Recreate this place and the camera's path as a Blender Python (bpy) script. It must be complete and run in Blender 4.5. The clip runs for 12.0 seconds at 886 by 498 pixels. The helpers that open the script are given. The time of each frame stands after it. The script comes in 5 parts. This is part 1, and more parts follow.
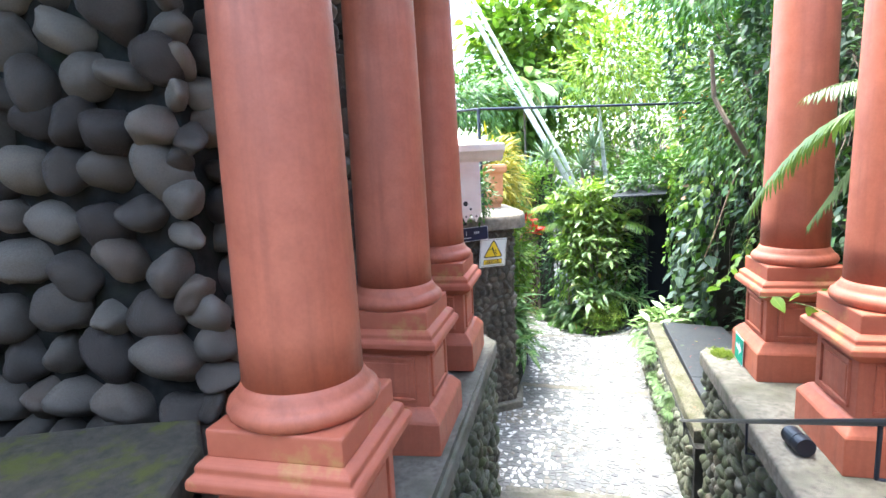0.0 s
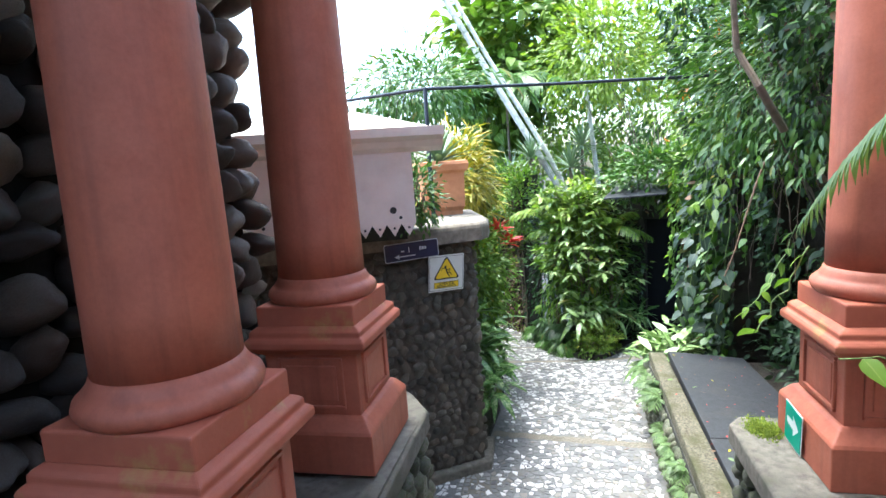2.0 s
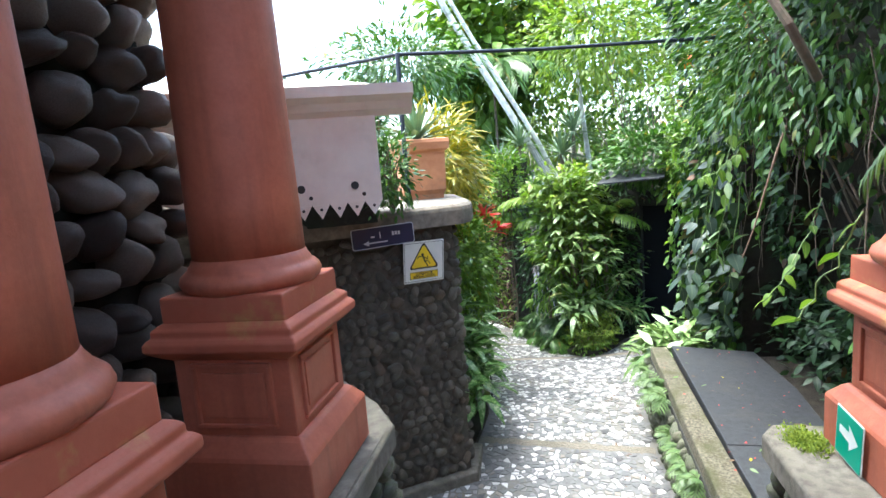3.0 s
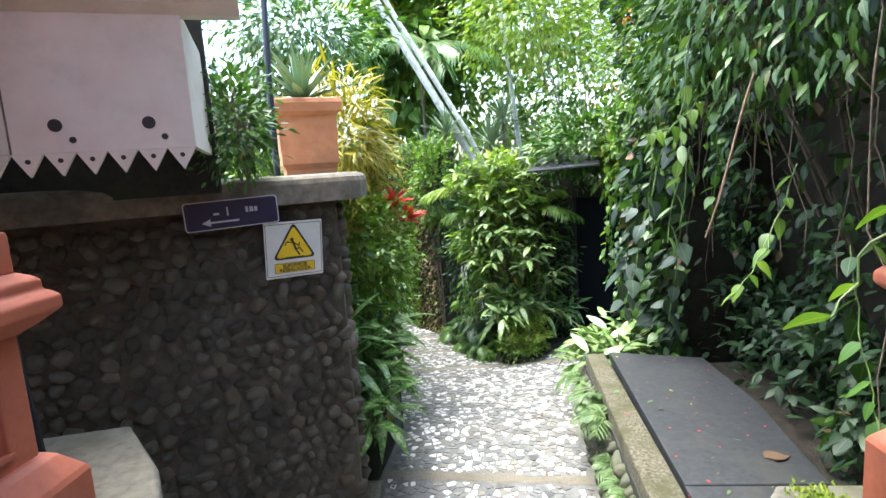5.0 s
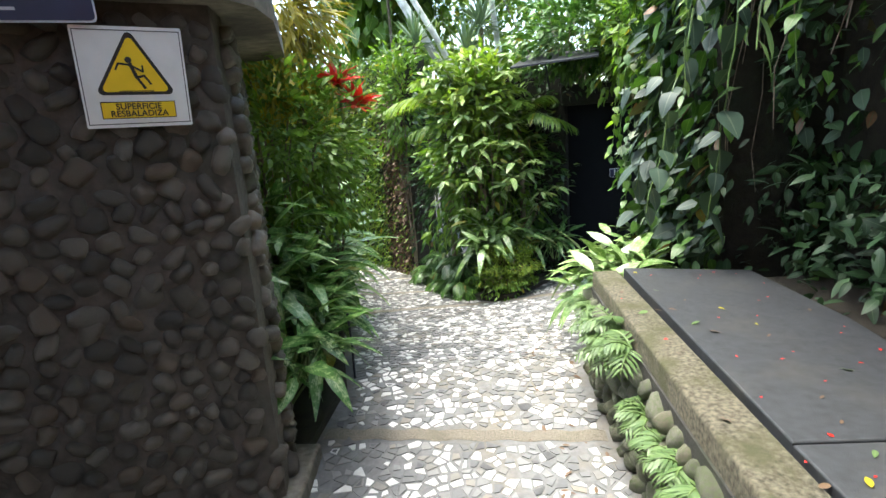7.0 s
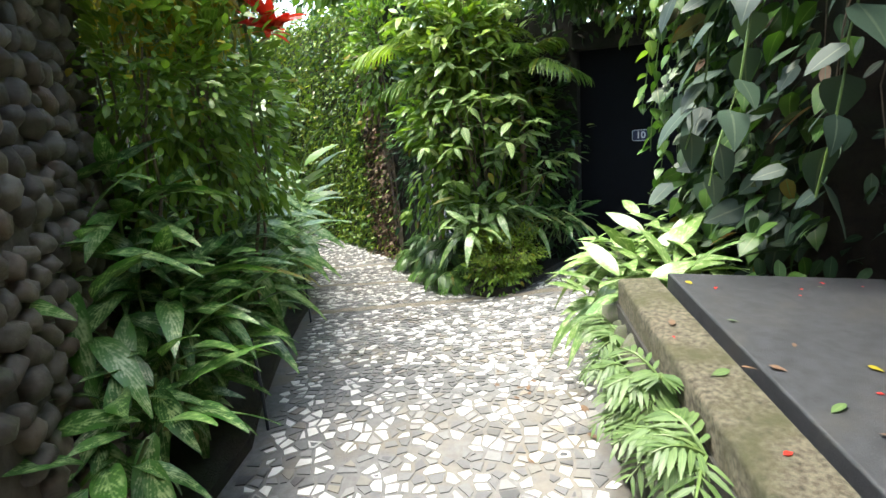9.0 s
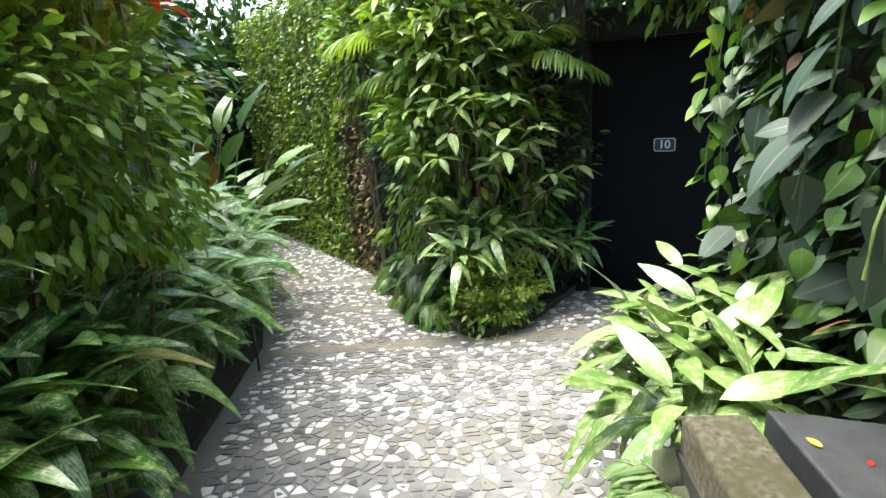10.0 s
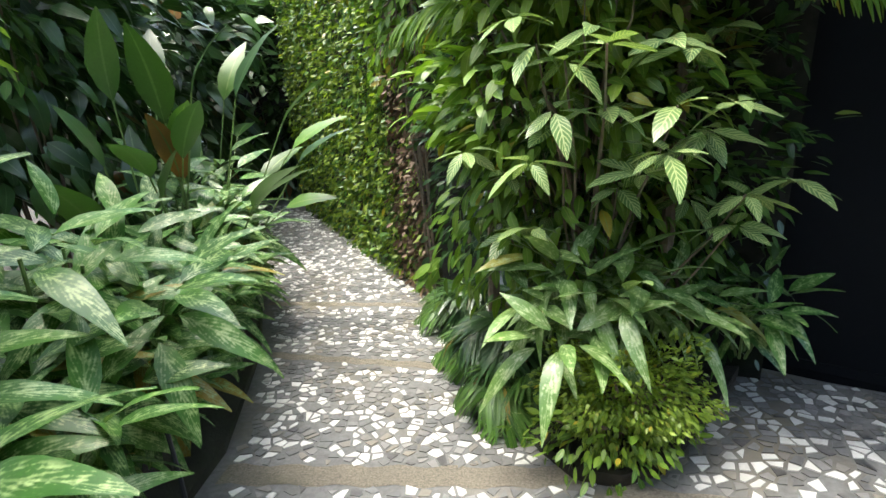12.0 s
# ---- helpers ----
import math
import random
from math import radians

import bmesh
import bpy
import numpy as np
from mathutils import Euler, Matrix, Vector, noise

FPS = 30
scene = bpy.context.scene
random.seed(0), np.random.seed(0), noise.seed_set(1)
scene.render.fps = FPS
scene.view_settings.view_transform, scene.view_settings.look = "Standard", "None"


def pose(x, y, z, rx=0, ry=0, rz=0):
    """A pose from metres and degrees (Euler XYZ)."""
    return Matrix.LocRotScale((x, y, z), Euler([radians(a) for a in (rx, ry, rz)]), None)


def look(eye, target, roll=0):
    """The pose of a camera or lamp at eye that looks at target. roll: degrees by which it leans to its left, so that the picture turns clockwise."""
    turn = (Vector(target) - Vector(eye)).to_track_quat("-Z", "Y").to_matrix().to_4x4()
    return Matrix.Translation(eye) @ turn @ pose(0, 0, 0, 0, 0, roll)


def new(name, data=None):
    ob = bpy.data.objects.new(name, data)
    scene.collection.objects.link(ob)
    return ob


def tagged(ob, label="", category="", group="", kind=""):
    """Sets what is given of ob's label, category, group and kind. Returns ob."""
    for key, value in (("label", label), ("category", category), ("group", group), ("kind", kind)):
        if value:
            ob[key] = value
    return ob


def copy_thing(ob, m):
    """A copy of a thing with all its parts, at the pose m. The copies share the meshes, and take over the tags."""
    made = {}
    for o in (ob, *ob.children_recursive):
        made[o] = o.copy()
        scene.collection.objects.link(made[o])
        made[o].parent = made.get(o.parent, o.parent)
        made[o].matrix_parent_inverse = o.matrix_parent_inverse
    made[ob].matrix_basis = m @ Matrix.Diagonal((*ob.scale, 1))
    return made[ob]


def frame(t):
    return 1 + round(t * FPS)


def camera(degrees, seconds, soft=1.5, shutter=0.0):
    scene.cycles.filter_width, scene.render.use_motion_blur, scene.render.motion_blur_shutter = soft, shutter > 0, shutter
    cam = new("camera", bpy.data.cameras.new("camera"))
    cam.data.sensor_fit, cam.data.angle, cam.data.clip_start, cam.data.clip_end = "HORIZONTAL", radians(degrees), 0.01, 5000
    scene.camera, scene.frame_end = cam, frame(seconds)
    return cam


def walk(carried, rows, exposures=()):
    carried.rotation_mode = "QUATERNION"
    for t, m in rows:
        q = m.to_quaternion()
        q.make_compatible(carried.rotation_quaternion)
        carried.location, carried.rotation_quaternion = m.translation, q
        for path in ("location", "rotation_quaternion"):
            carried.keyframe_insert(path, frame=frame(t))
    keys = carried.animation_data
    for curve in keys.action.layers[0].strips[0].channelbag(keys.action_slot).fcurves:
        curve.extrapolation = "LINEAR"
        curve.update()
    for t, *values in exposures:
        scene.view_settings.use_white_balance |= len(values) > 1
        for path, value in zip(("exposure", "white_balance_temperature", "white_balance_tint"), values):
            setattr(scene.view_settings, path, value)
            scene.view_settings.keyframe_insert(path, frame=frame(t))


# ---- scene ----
cam = camera(79.0, 12.0)
TURN = 10.5
PATH = [
    (0, (0.13, 0.27, 1.486), (0.022, 2.243, 1.177), -2.8),
    (0.5, (0.294, 0.674, 1.454), (0.308, 2.651, 1.148), -2.7),
    (1, (0.503, 1.019, 1.446), (0.485, 2.992, 1.123), -3.5),
    (1.5, (0.581, 1.43, 1.445), (0.549, 3.404, 1.124), -3.8),
    (2, (0.612, 1.752, 1.345), (0.509, 3.73, 1.061), -4.0),
    (2.5, (0.708, 2.031, 1.271), (0.614, 4.008, 0.984), -4.2),
    (3, (0.696, 2.309, 1.154), (0.623, 4.286, 0.86), -4.7),
    (3.5, (0.838, 2.559, 1.025), (0.843, 4.541, 0.753), -4.1),
    (3.7, (0.901, 2.644, 1.004), (0.955, 4.619, 0.693), -4.0),
    (5.3, (1.047, 3.471, 0.716), (1.208, 5.443, 0.425), -4.0),
    (5.5, (1.027, 3.594, 0.606), (1.187, 5.561, 0.284), -4.3),
    (6, (1.093, 3.857, 0.46), (1.248, 5.824, 0.131), -4.3),
    (6.5, (1.24, 4.142, 0.323), (1.463, 6.083, -0.104), -4.1),
    (7, (1.206, 4.422, 0.185), (1.422, 6.359, -0.267), -4.4),
    (7.2, (1.241, 4.517, 0.11), (1.445, 6.456, -0.336), -4.6),
    (8.8, (1.628, 5.468, -0.034), (1.796, 7.384, -0.583), -5.2),
    (9, (1.647, 5.653, -0.041), (1.815, 7.571, -0.583), -5.1),
    (9.5, (1.667, 6.14, -0.039), (1.838, 8.04, -0.641), -4.8),
    (10, (1.87, 6.594, -0.003), (2.049, 8.503, -0.572), -4.1),
    (10.5, (1.846, 7.096, -0.02), (1.931, 9.01, -0.596), -4.4),
    (11, (1.948, 7.572, -0.049), (1.983, 9.48, -0.65), -4.4),
    (11.5, (1.957, 8.068, -0.05), (1.947, 9.974, -0.656), -4.4),
    (12, (1.975, 8.566, -0.087), (1.914, 10.448, -0.763), -3.7),
]
walk(cam, [(t, pose(0, 0, 0, 0, 0, TURN) @ look(eye, target, roll)) for t, eye, target, roll in PATH],
     [(0, 3.8, 5950, 1), (0.5, 3.45, 5850, 1), (1.0, 3.27, 5800, 1), (1.6, 3.12, 5800, 1), (3.5, 3.08, 5950, 1), (6, 3.02, 6250, 1), (9, 2.95, 6550, 1), (12, 2.95, 6650, 1)])

# ---- light ----
world = bpy.data.worlds.new("sky")
scene.world = world
world.use_nodes = True
wn = world.node_tree
sky = wn.nodes.new("ShaderNodeTexSky")
sky.sky_type = "NISHITA"
sky.sun_disc = False
sky.sun_elevation, sky.sun_rotation = radians(76), radians(-69)
sky.air_density, sky.dust_density, sky.ozone_density = 1.0, 4.0, 1.0
wn.links.new(sky.outputs[0], wn.nodes["Background"].inputs[0])
wn.nodes["Background"].inputs[1].default_value = 0.15
sun = new("sun", bpy.data.lights.new("sun", "SUN"))
sun.data.energy, sun.data.angle, sun.data.color = 1.1, radians(24), (1.0, 0.96, 0.9)
sun.matrix_world = look((-4, 7.5, 18), (0, 6, 0))

# ---- materials ----
def mat(name, rough=0.6, metal=0.0):
    m = bpy.data.materials.new(name)
    m.use_nodes = True
    b = m.node_tree.nodes["Principled BSDF"]
    b.inputs["Roughness"].default_value = rough
    b.inputs["Metallic"].default_value = metal
    return m, m.node_tree, b


def node(nt, kind, **props):
    n = nt.nodes.new(kind)
    for k, v in props.items():
        if k == "operation":
            n.operation = v
        elif k == "data_type":
            n.data_type = v
        elif k == "blend_type":
            n.blend_type = v
    return n


def link(nt, a, b):
    nt.links.new(a, b)


def noise_tex(nt, scale, detail=6.0, rough=0.6, coord="Object"):
    tc = nt.nodes.new("ShaderNodeTexCoord")
    n = nt.nodes.new("ShaderNodeTexNoise")
    n.inputs["Scale"].default_value = scale
    n.inputs["Detail"].default_value = detail
    n.inputs["Roughness"].default_value = rough
    link(nt, tc.outputs[coord], n.inputs["Vector"])
    return n


def ramp(nt, src, stops):
    r = nt.nodes.new("ShaderNodeValToRGB")
    e = r.color_ramp.elements
    while len(e) < len(stops):
        e.new(0.5)
    for el, (p, c) in zip(e, stops):
        el.position = p
        el.color = (*c, 1) if len(c) == 3 else c
    link(nt, src, r.inputs[0])
    return r.outputs[0]


def mix(nt, fac, a, b, kind="MIX"):
    m = nt.nodes.new("ShaderNodeMix")
    m.data_type, m.blend_type = "RGBA", kind
    for sock, val in ((m.inputs[0], fac), (m.inputs[6], a), (m.inputs[7], b)):
        if isinstance(val, (int, float)):
            sock.default_value = val
        elif isinstance(val, tuple):
            sock.default_value = (*val, 1)
        else:
            link(nt, val, sock)
    return m.outputs[2]


def math_node(nt, op, a, b=0.0):
    m = nt.nodes.new("ShaderNodeMath")
    m.operation = op
    for sock, val in ((m.inputs[0], a), (m.inputs[1], b)):
        if isinstance(val, (int, float)):
            sock.default_value = val
        else:
            link(nt, val, sock)
    return m.outputs[0]


def bump(nt, bsdf, height, strength=0.3, distance=0.01):
    b = nt.nodes.new("ShaderNodeBump")
    b.inputs["Strength"].default_value = strength
    b.inputs["Distance"].default_value = distance
    link(nt, height, b.inputs["Height"])
    link(nt, b.outputs[0], bsdf.inputs["Normal"])


def rough_mat(name, c1, c2, stain, scale=14.0, stain_scale=2.5, rough=0.8, stain_cut=(0.5, 0.72), relief=0.35, dist=0.006, coord="Object"):
    """A mottled surface: fine grain of two colours and larger stains of a third."""
    m, nt, b = mat(name, rough)
    g = noise_tex(nt, scale, coord=coord)
    s = noise_tex(nt, stain_scale, 5.0, 0.65, coord=coord)
    col = ramp(nt, g.outputs[0], [(0.32, c1), (0.68, c2)])
    fac = ramp(nt, s.outputs[0], [(stain_cut[0], (0, 0, 0)), (stain_cut[1], (1, 1, 1))])
    link(nt, mix(nt, fac, col, stain), b.inputs["Base Color"])
    bump(nt, b, noise_tex(nt, scale * 5, 8.0, 0.7, coord=coord).outputs[0], relief, dist)
    return m


def random_value(nt):
    """One number from 0 to 1 for each object and each loose piece of a mesh."""
    o = nt.nodes.new("ShaderNodeObjectInfo")
    g = nt.nodes.new("ShaderNodeNewGeometry")
    return math_node(nt, "FRACT", math_node(nt, "ADD", o.outputs["Random"], g.outputs["Random Per Island"]))


def stone_mat(name, dark, mid, light, moss=(0.1, 0.12, 0.05), moss_cut=(0.62, 0.75), rough=0.62):
    m, nt, b = mat(name, rough)
    r = random_value(nt)
    base = ramp(nt, r, [(0.0, dark), (0.45, mid), (0.8, light), (1.0, (mid[0] * 1.25, mid[1] * 1.05, mid[2] * 0.9))])
    g = noise_tex(nt, 22.0, 8.0, 0.7)
    base = mix(nt, 0.75, base, ramp(nt, g.outputs[0], [(0.3, (0.45, 0.45, 0.45)), (0.7, (1.0, 1.0, 1.0))]), "MULTIPLY")
    ms = noise_tex(nt, 3.5, 6.0, 0.7)
    fac = ramp(nt, ms.outputs[0], [(moss_cut[0], (0, 0, 0)), (moss_cut[1], (0.8, 0.8, 0.8))])
    link(nt, mix(nt, fac, base, moss), b.inputs["Base Color"])
    link(nt, ramp(nt, g.outputs[0], [(0.3, (0.75, 0.75, 0.75)), (0.7, (0.45, 0.45, 0.45))]), b.inputs["Roughness"])
    bump(nt, b, noise_tex(nt, 42.0, 9.0, 0.78).outputs[0], 0.65, 0.012)
    return m


def leaf_mat(name, dark, light, vein=None, pattern="plain", old=None, gloss=0.42, through_light=0.28, veins=7.0):
    """Leaf blades: a colour for each blade, a midrib and, by pattern, side veins or silvery patches."""
    m, nt, b = mat(name, gloss)
    r = random_value(nt)
    stops = [(0.0, dark), (0.85, light)]
    if old:
        stops += [(0.975, light), (0.99, old)]
    col = ramp(nt, r, stops)
    uv = nt.nodes.new("ShaderNodeUVMap")
    sep = nt.nodes.new("ShaderNodeSeparateXYZ")
    link(nt, uv.outputs[0], sep.inputs[0])
    side = math_node(nt, "ABSOLUTE", math_node(nt, "SUBTRACT", sep.outputs[0], 0.5))
    if vein:
        rib = ramp(nt, side, [(0.02, (1, 1, 1)), (0.05, (0, 0, 0))])
        if pattern == "veined":
            w = math_node(nt, "SINE", math_node(nt, "MULTIPLY", math_node(nt, "SUBTRACT", math_node(nt, "MULTIPLY", sep.outputs[1], 1.0), math_node(nt, "MULTIPLY", side, 0.55)), veins * 6.283))
            lines = ramp(nt, w, [(0.35, (0, 0, 0)), (0.75, (1, 1, 1))])
            rib = mix(nt, 1.0, rib, lines, "ADD")
        if pattern == "silver":
            n = noise_tex(nt, 7.0, 4.0, 0.65)
            w = math_node(nt, "SINE", math_node(nt, "MULTIPLY", math_node(nt, "SUBTRACT", sep.outputs[1], math_node(nt, "MULTIPLY", side, 0.9)), veins * 6.283))
            t = math_node(nt, "ADD", math_node(nt, "MULTIPLY", w, 0.045), n.outputs[0])
            patch = ramp(nt, t, [(0.48, (0, 0, 0)), (0.62, (1, 1, 1))])
            rim = ramp(nt, side, [(0.30, (1, 1, 1)), (0.46, (0.1, 0.1, 0.1))])
            rib = mix(nt, 0.35, mix(nt, 1.0, patch, rim, "MULTIPLY"), rib, "ADD")
        col = mix(nt, rib, col, vein)
    g = noise_tex(nt, 40.0, 4.0, 0.6)
    col = mix(nt, 0.5, col, ramp(nt, g.outputs[0], [(0.3, (0.6, 0.6, 0.6)), (0.7, (1, 1, 1))]), "MULTIPLY")
    link(nt, col, b.inputs["Base Color"])
    tr = nt.nodes.new("ShaderNodeBsdfTranslucent")
    link(nt, mix(nt, 1.0, col, (0.9, 1.0, 0.45), "MULTIPLY"), tr.inputs[0])
    ms = nt.nodes.new("ShaderNodeMixShader")
    ms.inputs[0].default_value = through_light
    link(nt, b.outputs[0], ms.inputs[1])
    link(nt, tr.outputs[0], ms.inputs[2])
    link(nt, ms.outputs[0], nt.nodes["Material Output"].inputs[0])
    return m


def plain_mat(name, col, rough=0.5, metal=0.0, vary=0.15, scale=9.0):
    m, nt, b = mat(name, rough, metal)
    n = noise_tex(nt, scale, 5.0, 0.6)
    lo = tuple(c * (1 - vary) for c in col)
    hi = tuple(min(1, c * (1 + vary)) for c in col)
    link(nt, ramp(nt, n.outputs[0], [(0.3, lo), (0.7, hi)]), b.inputs["Base Color"])
    bump(nt, b, noise_tex(nt, scale * 8, 6.0, 0.6).outputs[0], 0.12, 0.002)
    return m




def streaked_paint(name, c1, c2, stain):
    """Weathered paint on render: mottled, with faint runs down the surface and a sanded grain."""
    m, nt, b = mat(name, 0.55)
    tc = nt.nodes.new("ShaderNodeTexCoord")
    mp = nt.nodes.new("ShaderNodeMapping")
    mp.inputs["Scale"].default_value = (16, 16, 1.1)
    link(nt, tc.outputs["Object"], mp.inputs["Vector"])
    runs = nt.nodes.new("ShaderNodeTexNoise")
    runs.inputs["Scale"].default_value, runs.inputs["Detail"].default_value, runs.inputs["Roughness"].default_value = 1.0, 5.0, 0.6
    link(nt, mp.outputs[0], runs.inputs["Vector"])
    g = noise_tex(nt, 5.0)
    col = ramp(nt, g.outputs[0], [(0.32, c1), (0.68, c2)])
    col = mix(nt, ramp(nt, runs.outputs[0], [(0.48, (0, 0, 0)), (0.72, (0.65, 0.65, 0.65))]), col, stain)
    blot = noise_tex(nt, 1.3, 6.0, 0.65)
    col = mix(nt, ramp(nt, blot.outputs[0], [(0.5, (0, 0, 0)), (0.8, (0.8, 0.8, 0.8))]), col, stain)
    fleck = noise_tex(nt, 60.0, 5.0, 0.7)
    col = mix(nt, 0.5, col, ramp(nt, fleck.outputs[0], [(0.3, (0.78, 0.76, 0.74)), (0.6, (1, 1, 1))]), "MULTIPLY")
    link(nt, col, b.inputs["Base Color"])
    link(nt, ramp(nt, g.outputs[0], [(0.3, (0.66, 0.66, 0.66)), (0.7, (0.46, 0.46, 0.46))]), b.inputs["Roughness"])
    bump(nt, b, mix(nt, 0.5, noise_tex(nt, 45.0, 8.0, 0.7).outputs[0], noise_tex(nt, 6.0, 4.0, 0.6).outputs[0]), 0.45, 0.005)
    return m


TERRA = streaked_paint("terracotta_paint", (0.385, 0.106, 0.058), (0.455, 0.136, 0.076), (0.26, 0.076, 0.044))
TERRA_WORN = rough_mat("worn_terracotta_edge", (0.36, 0.095, 0.05), (0.44, 0.125, 0.068), (0.42, 0.27, 0.085), 6.0, 4.5, 0.65, (0.56, 0.76), 0.35, 0.004)
CONCRETE = rough_mat("mossy_concrete", (0.1, 0.088, 0.069), (0.21, 0.19, 0.155), (0.066, 0.07, 0.035), 24.0, 3.0, 0.9, (0.5, 0.68), 0.7, 0.012)
COPING = rough_mat("old_coping_concrete", (0.13, 0.11, 0.085), (0.25, 0.215, 0.17), (0.07, 0.063, 0.052), 16.0, 2.2, 0.9, (0.48, 0.66), 0.6, 0.01)
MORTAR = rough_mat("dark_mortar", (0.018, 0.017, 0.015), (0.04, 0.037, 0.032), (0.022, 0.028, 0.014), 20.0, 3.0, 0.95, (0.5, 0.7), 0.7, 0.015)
# Near-black tone for the door wall and the gaps between large cobbles.
BLACK_STONE = rough_mat("near_black_stone", (0.012, 0.012, 0.011), (0.03, 0.028, 0.025), (0.014, 0.02, 0.009), 15.0, 2.0, 0.9, (0.5, 0.7), 0.7, 0.015)
WALL_MORTAR = rough_mat("brown_mortar", (0.06, 0.048, 0.038), (0.12, 0.1, 0.08), (0.04, 0.042, 0.026), 18.0, 2.0, 0.95, (0.52, 0.75), 0.8, 0.015)
GROUT = rough_mat("grey_grout", (0.1, 0.098, 0.098), (0.155, 0.152, 0.152), (0.14, 0.12, 0.09), 30.0, 1.8, 0.85, (0.5, 0.7), 0.5, 0.004)
GRAVEL = rough_mat("washed_gravel_band", (0.1, 0.088, 0.07), (0.23, 0.2, 0.16), (0.11, 0.1, 0.065), 90.0, 3.0, 0.9, (0.55, 0.75), 0.9, 0.008)
KERB_TOP = rough_mat("pebbled_kerb_top", (0.04, 0.035, 0.023), (0.21, 0.185, 0.13), (0.07, 0.07, 0.03), 55.0, 4.0, 0.92, (0.46, 0.64), 1.0, 0.012)
SOIL = rough_mat("dark_soil", (0.018, 0.014, 0.01), (0.045, 0.034, 0.022), (0.02, 0.028, 0.012), 12.0, 1.5, 0.95, (0.5, 0.7), 0.9, 0.03)
SLATE = rough_mat("dark_slab_paint", (0.010, 0.0115, 0.014), (0.026, 0.028, 0.033), (0.038, 0.035, 0.03), 22.0, 2.8, 0.66, (0.52, 0.76), 0.5, 0.004)
WHITE_WOOD = rough_mat("white_painted_boards", (0.68, 0.6, 0.54), (0.78, 0.71, 0.64), (0.5, 0.42, 0.33), 6.0, 2.6, 0.6, (0.55, 0.85), 0.2, 0.003)
POT = rough_mat("fired_clay", (0.5, 0.2, 0.09), (0.6, 0.27, 0.13), (0.33, 0.16, 0.08), 9.0, 3.0, 0.8, (0.5, 0.75), 0.35, 0.004)
COBBLE = stone_mat("river_stone", (0.043, 0.031, 0.025), (0.1, 0.079, 0.062), (0.22, 0.183, 0.145), (0.075, 0.075, 0.022), (0.64, 0.78), rough=0.5)
PEBBLE = stone_mat("wall_cobble", (0.05, 0.041, 0.031), (0.1, 0.083, 0.062), (0.165, 0.142, 0.11), moss_cut=(0.6, 0.78), rough=0.8)
KERB_STONE = stone_mat("mossy_kerb_stone", (0.05, 0.047, 0.036), (0.1, 0.093, 0.072), (0.19, 0.18, 0.145), (0.06, 0.085, 0.022), (0.42, 0.62))
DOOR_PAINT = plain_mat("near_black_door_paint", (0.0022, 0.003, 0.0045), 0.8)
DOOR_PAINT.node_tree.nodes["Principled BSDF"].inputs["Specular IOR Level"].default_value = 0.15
BLACK_STONE.node_tree.nodes["Principled BSDF"].inputs["Specular IOR Level"].default_value = 0.15
IRON = plain_mat("dark_painted_iron", (0.016, 0.02, 0.03), 0.45, 0.3)
ENAMEL_BLUE = plain_mat("dark_blue_enamel", (0.009, 0.016, 0.05), 0.35)
SIGN_WHITE = plain_mat("sign_white", (0.72, 0.72, 0.7), 0.45, 0.0, 0.06)
SIGN_YELLOW = plain_mat("sign_yellow", (0.82, 0.56, 0.02), 0.45, 0.0, 0.06)
SIGN_BLACK = plain_mat("sign_black", (0.02, 0.02, 0.02), 0.5)
SIGN_GREEN = plain_mat("sign_green", (0.0, 0.3, 0.19), 0.45, 0.0, 0.06)
LETTERS = plain_mat("pale_letters", (0.55, 0.58, 0.62), 0.45)
BARK = rough_mat("brown_bark", (0.09, 0.065, 0.045), (0.2, 0.15, 0.11), (0.08, 0.085, 0.05), 20.0, 3.0, 0.9)
PALE_BARK = rough_mat("pale_lichen_bark", (0.4, 0.39, 0.35), (0.66, 0.65, 0.6), (0.22, 0.23, 0.17), 9.0, 4.0, 0.85, (0.52, 0.7), 0.5, 0.01)
STEM = plain_mat("green_stem", (0.1, 0.16, 0.04), 0.5, 0.0, 0.4)
DEAD = plain_mat("dry_brown_leaf", (0.1, 0.058, 0.03), 0.7, 0.0, 0.4, 30.0)
RED = leaf_mat("red_petal", (0.5, 0.012, 0.015), (0.75, 0.03, 0.02))
ORANGE = leaf_mat("orange_petal", (0.7, 0.16, 0.01), (0.85, 0.3, 0.02))
SILVER = leaf_mat("silver_variegated_leaf", (0.026, 0.095, 0.013), (0.07, 0.18, 0.026), (0.36, 0.46, 0.21), "silver", (0.3, 0.22, 0.04), 0.38, 0.22, 8.0)
PALE_SILVER = leaf_mat("pale_variegated_leaf", (0.08, 0.16, 0.035), (0.14, 0.24, 0.055), (0.38, 0.45, 0.24), "silver", (0.3, 0.28, 0.05), 0.36, 0.14, 5.0)
VEINED = leaf_mat("yellow_veined_leaf", (0.07, 0.15, 0.04), (0.155, 0.26, 0.075), (0.42, 0.48, 0.22), "veined", None, 0.36, 0.25, 8.0)
VINE = leaf_mat("dark_vine_leaf", (0.011, 0.033, 0.011), (0.034, 0.08, 0.025), (0.06, 0.1, 0.045), "plain", (0.12, 0.06, 0.02), 0.55, 0.15)
GREEN = leaf_mat("green_leaf", (0.028, 0.08, 0.012), (0.09, 0.19, 0.03), (0.14, 0.22, 0.06), "plain", (0.2, 0.15, 0.02))
DEEP = leaf_mat("deep_green_leaf", (0.014, 0.045, 0.012), (0.05, 0.11, 0.028), (0.07, 0.12, 0.05), "plain", (0.14, 0.07, 0.02), 0.34, 0.2)
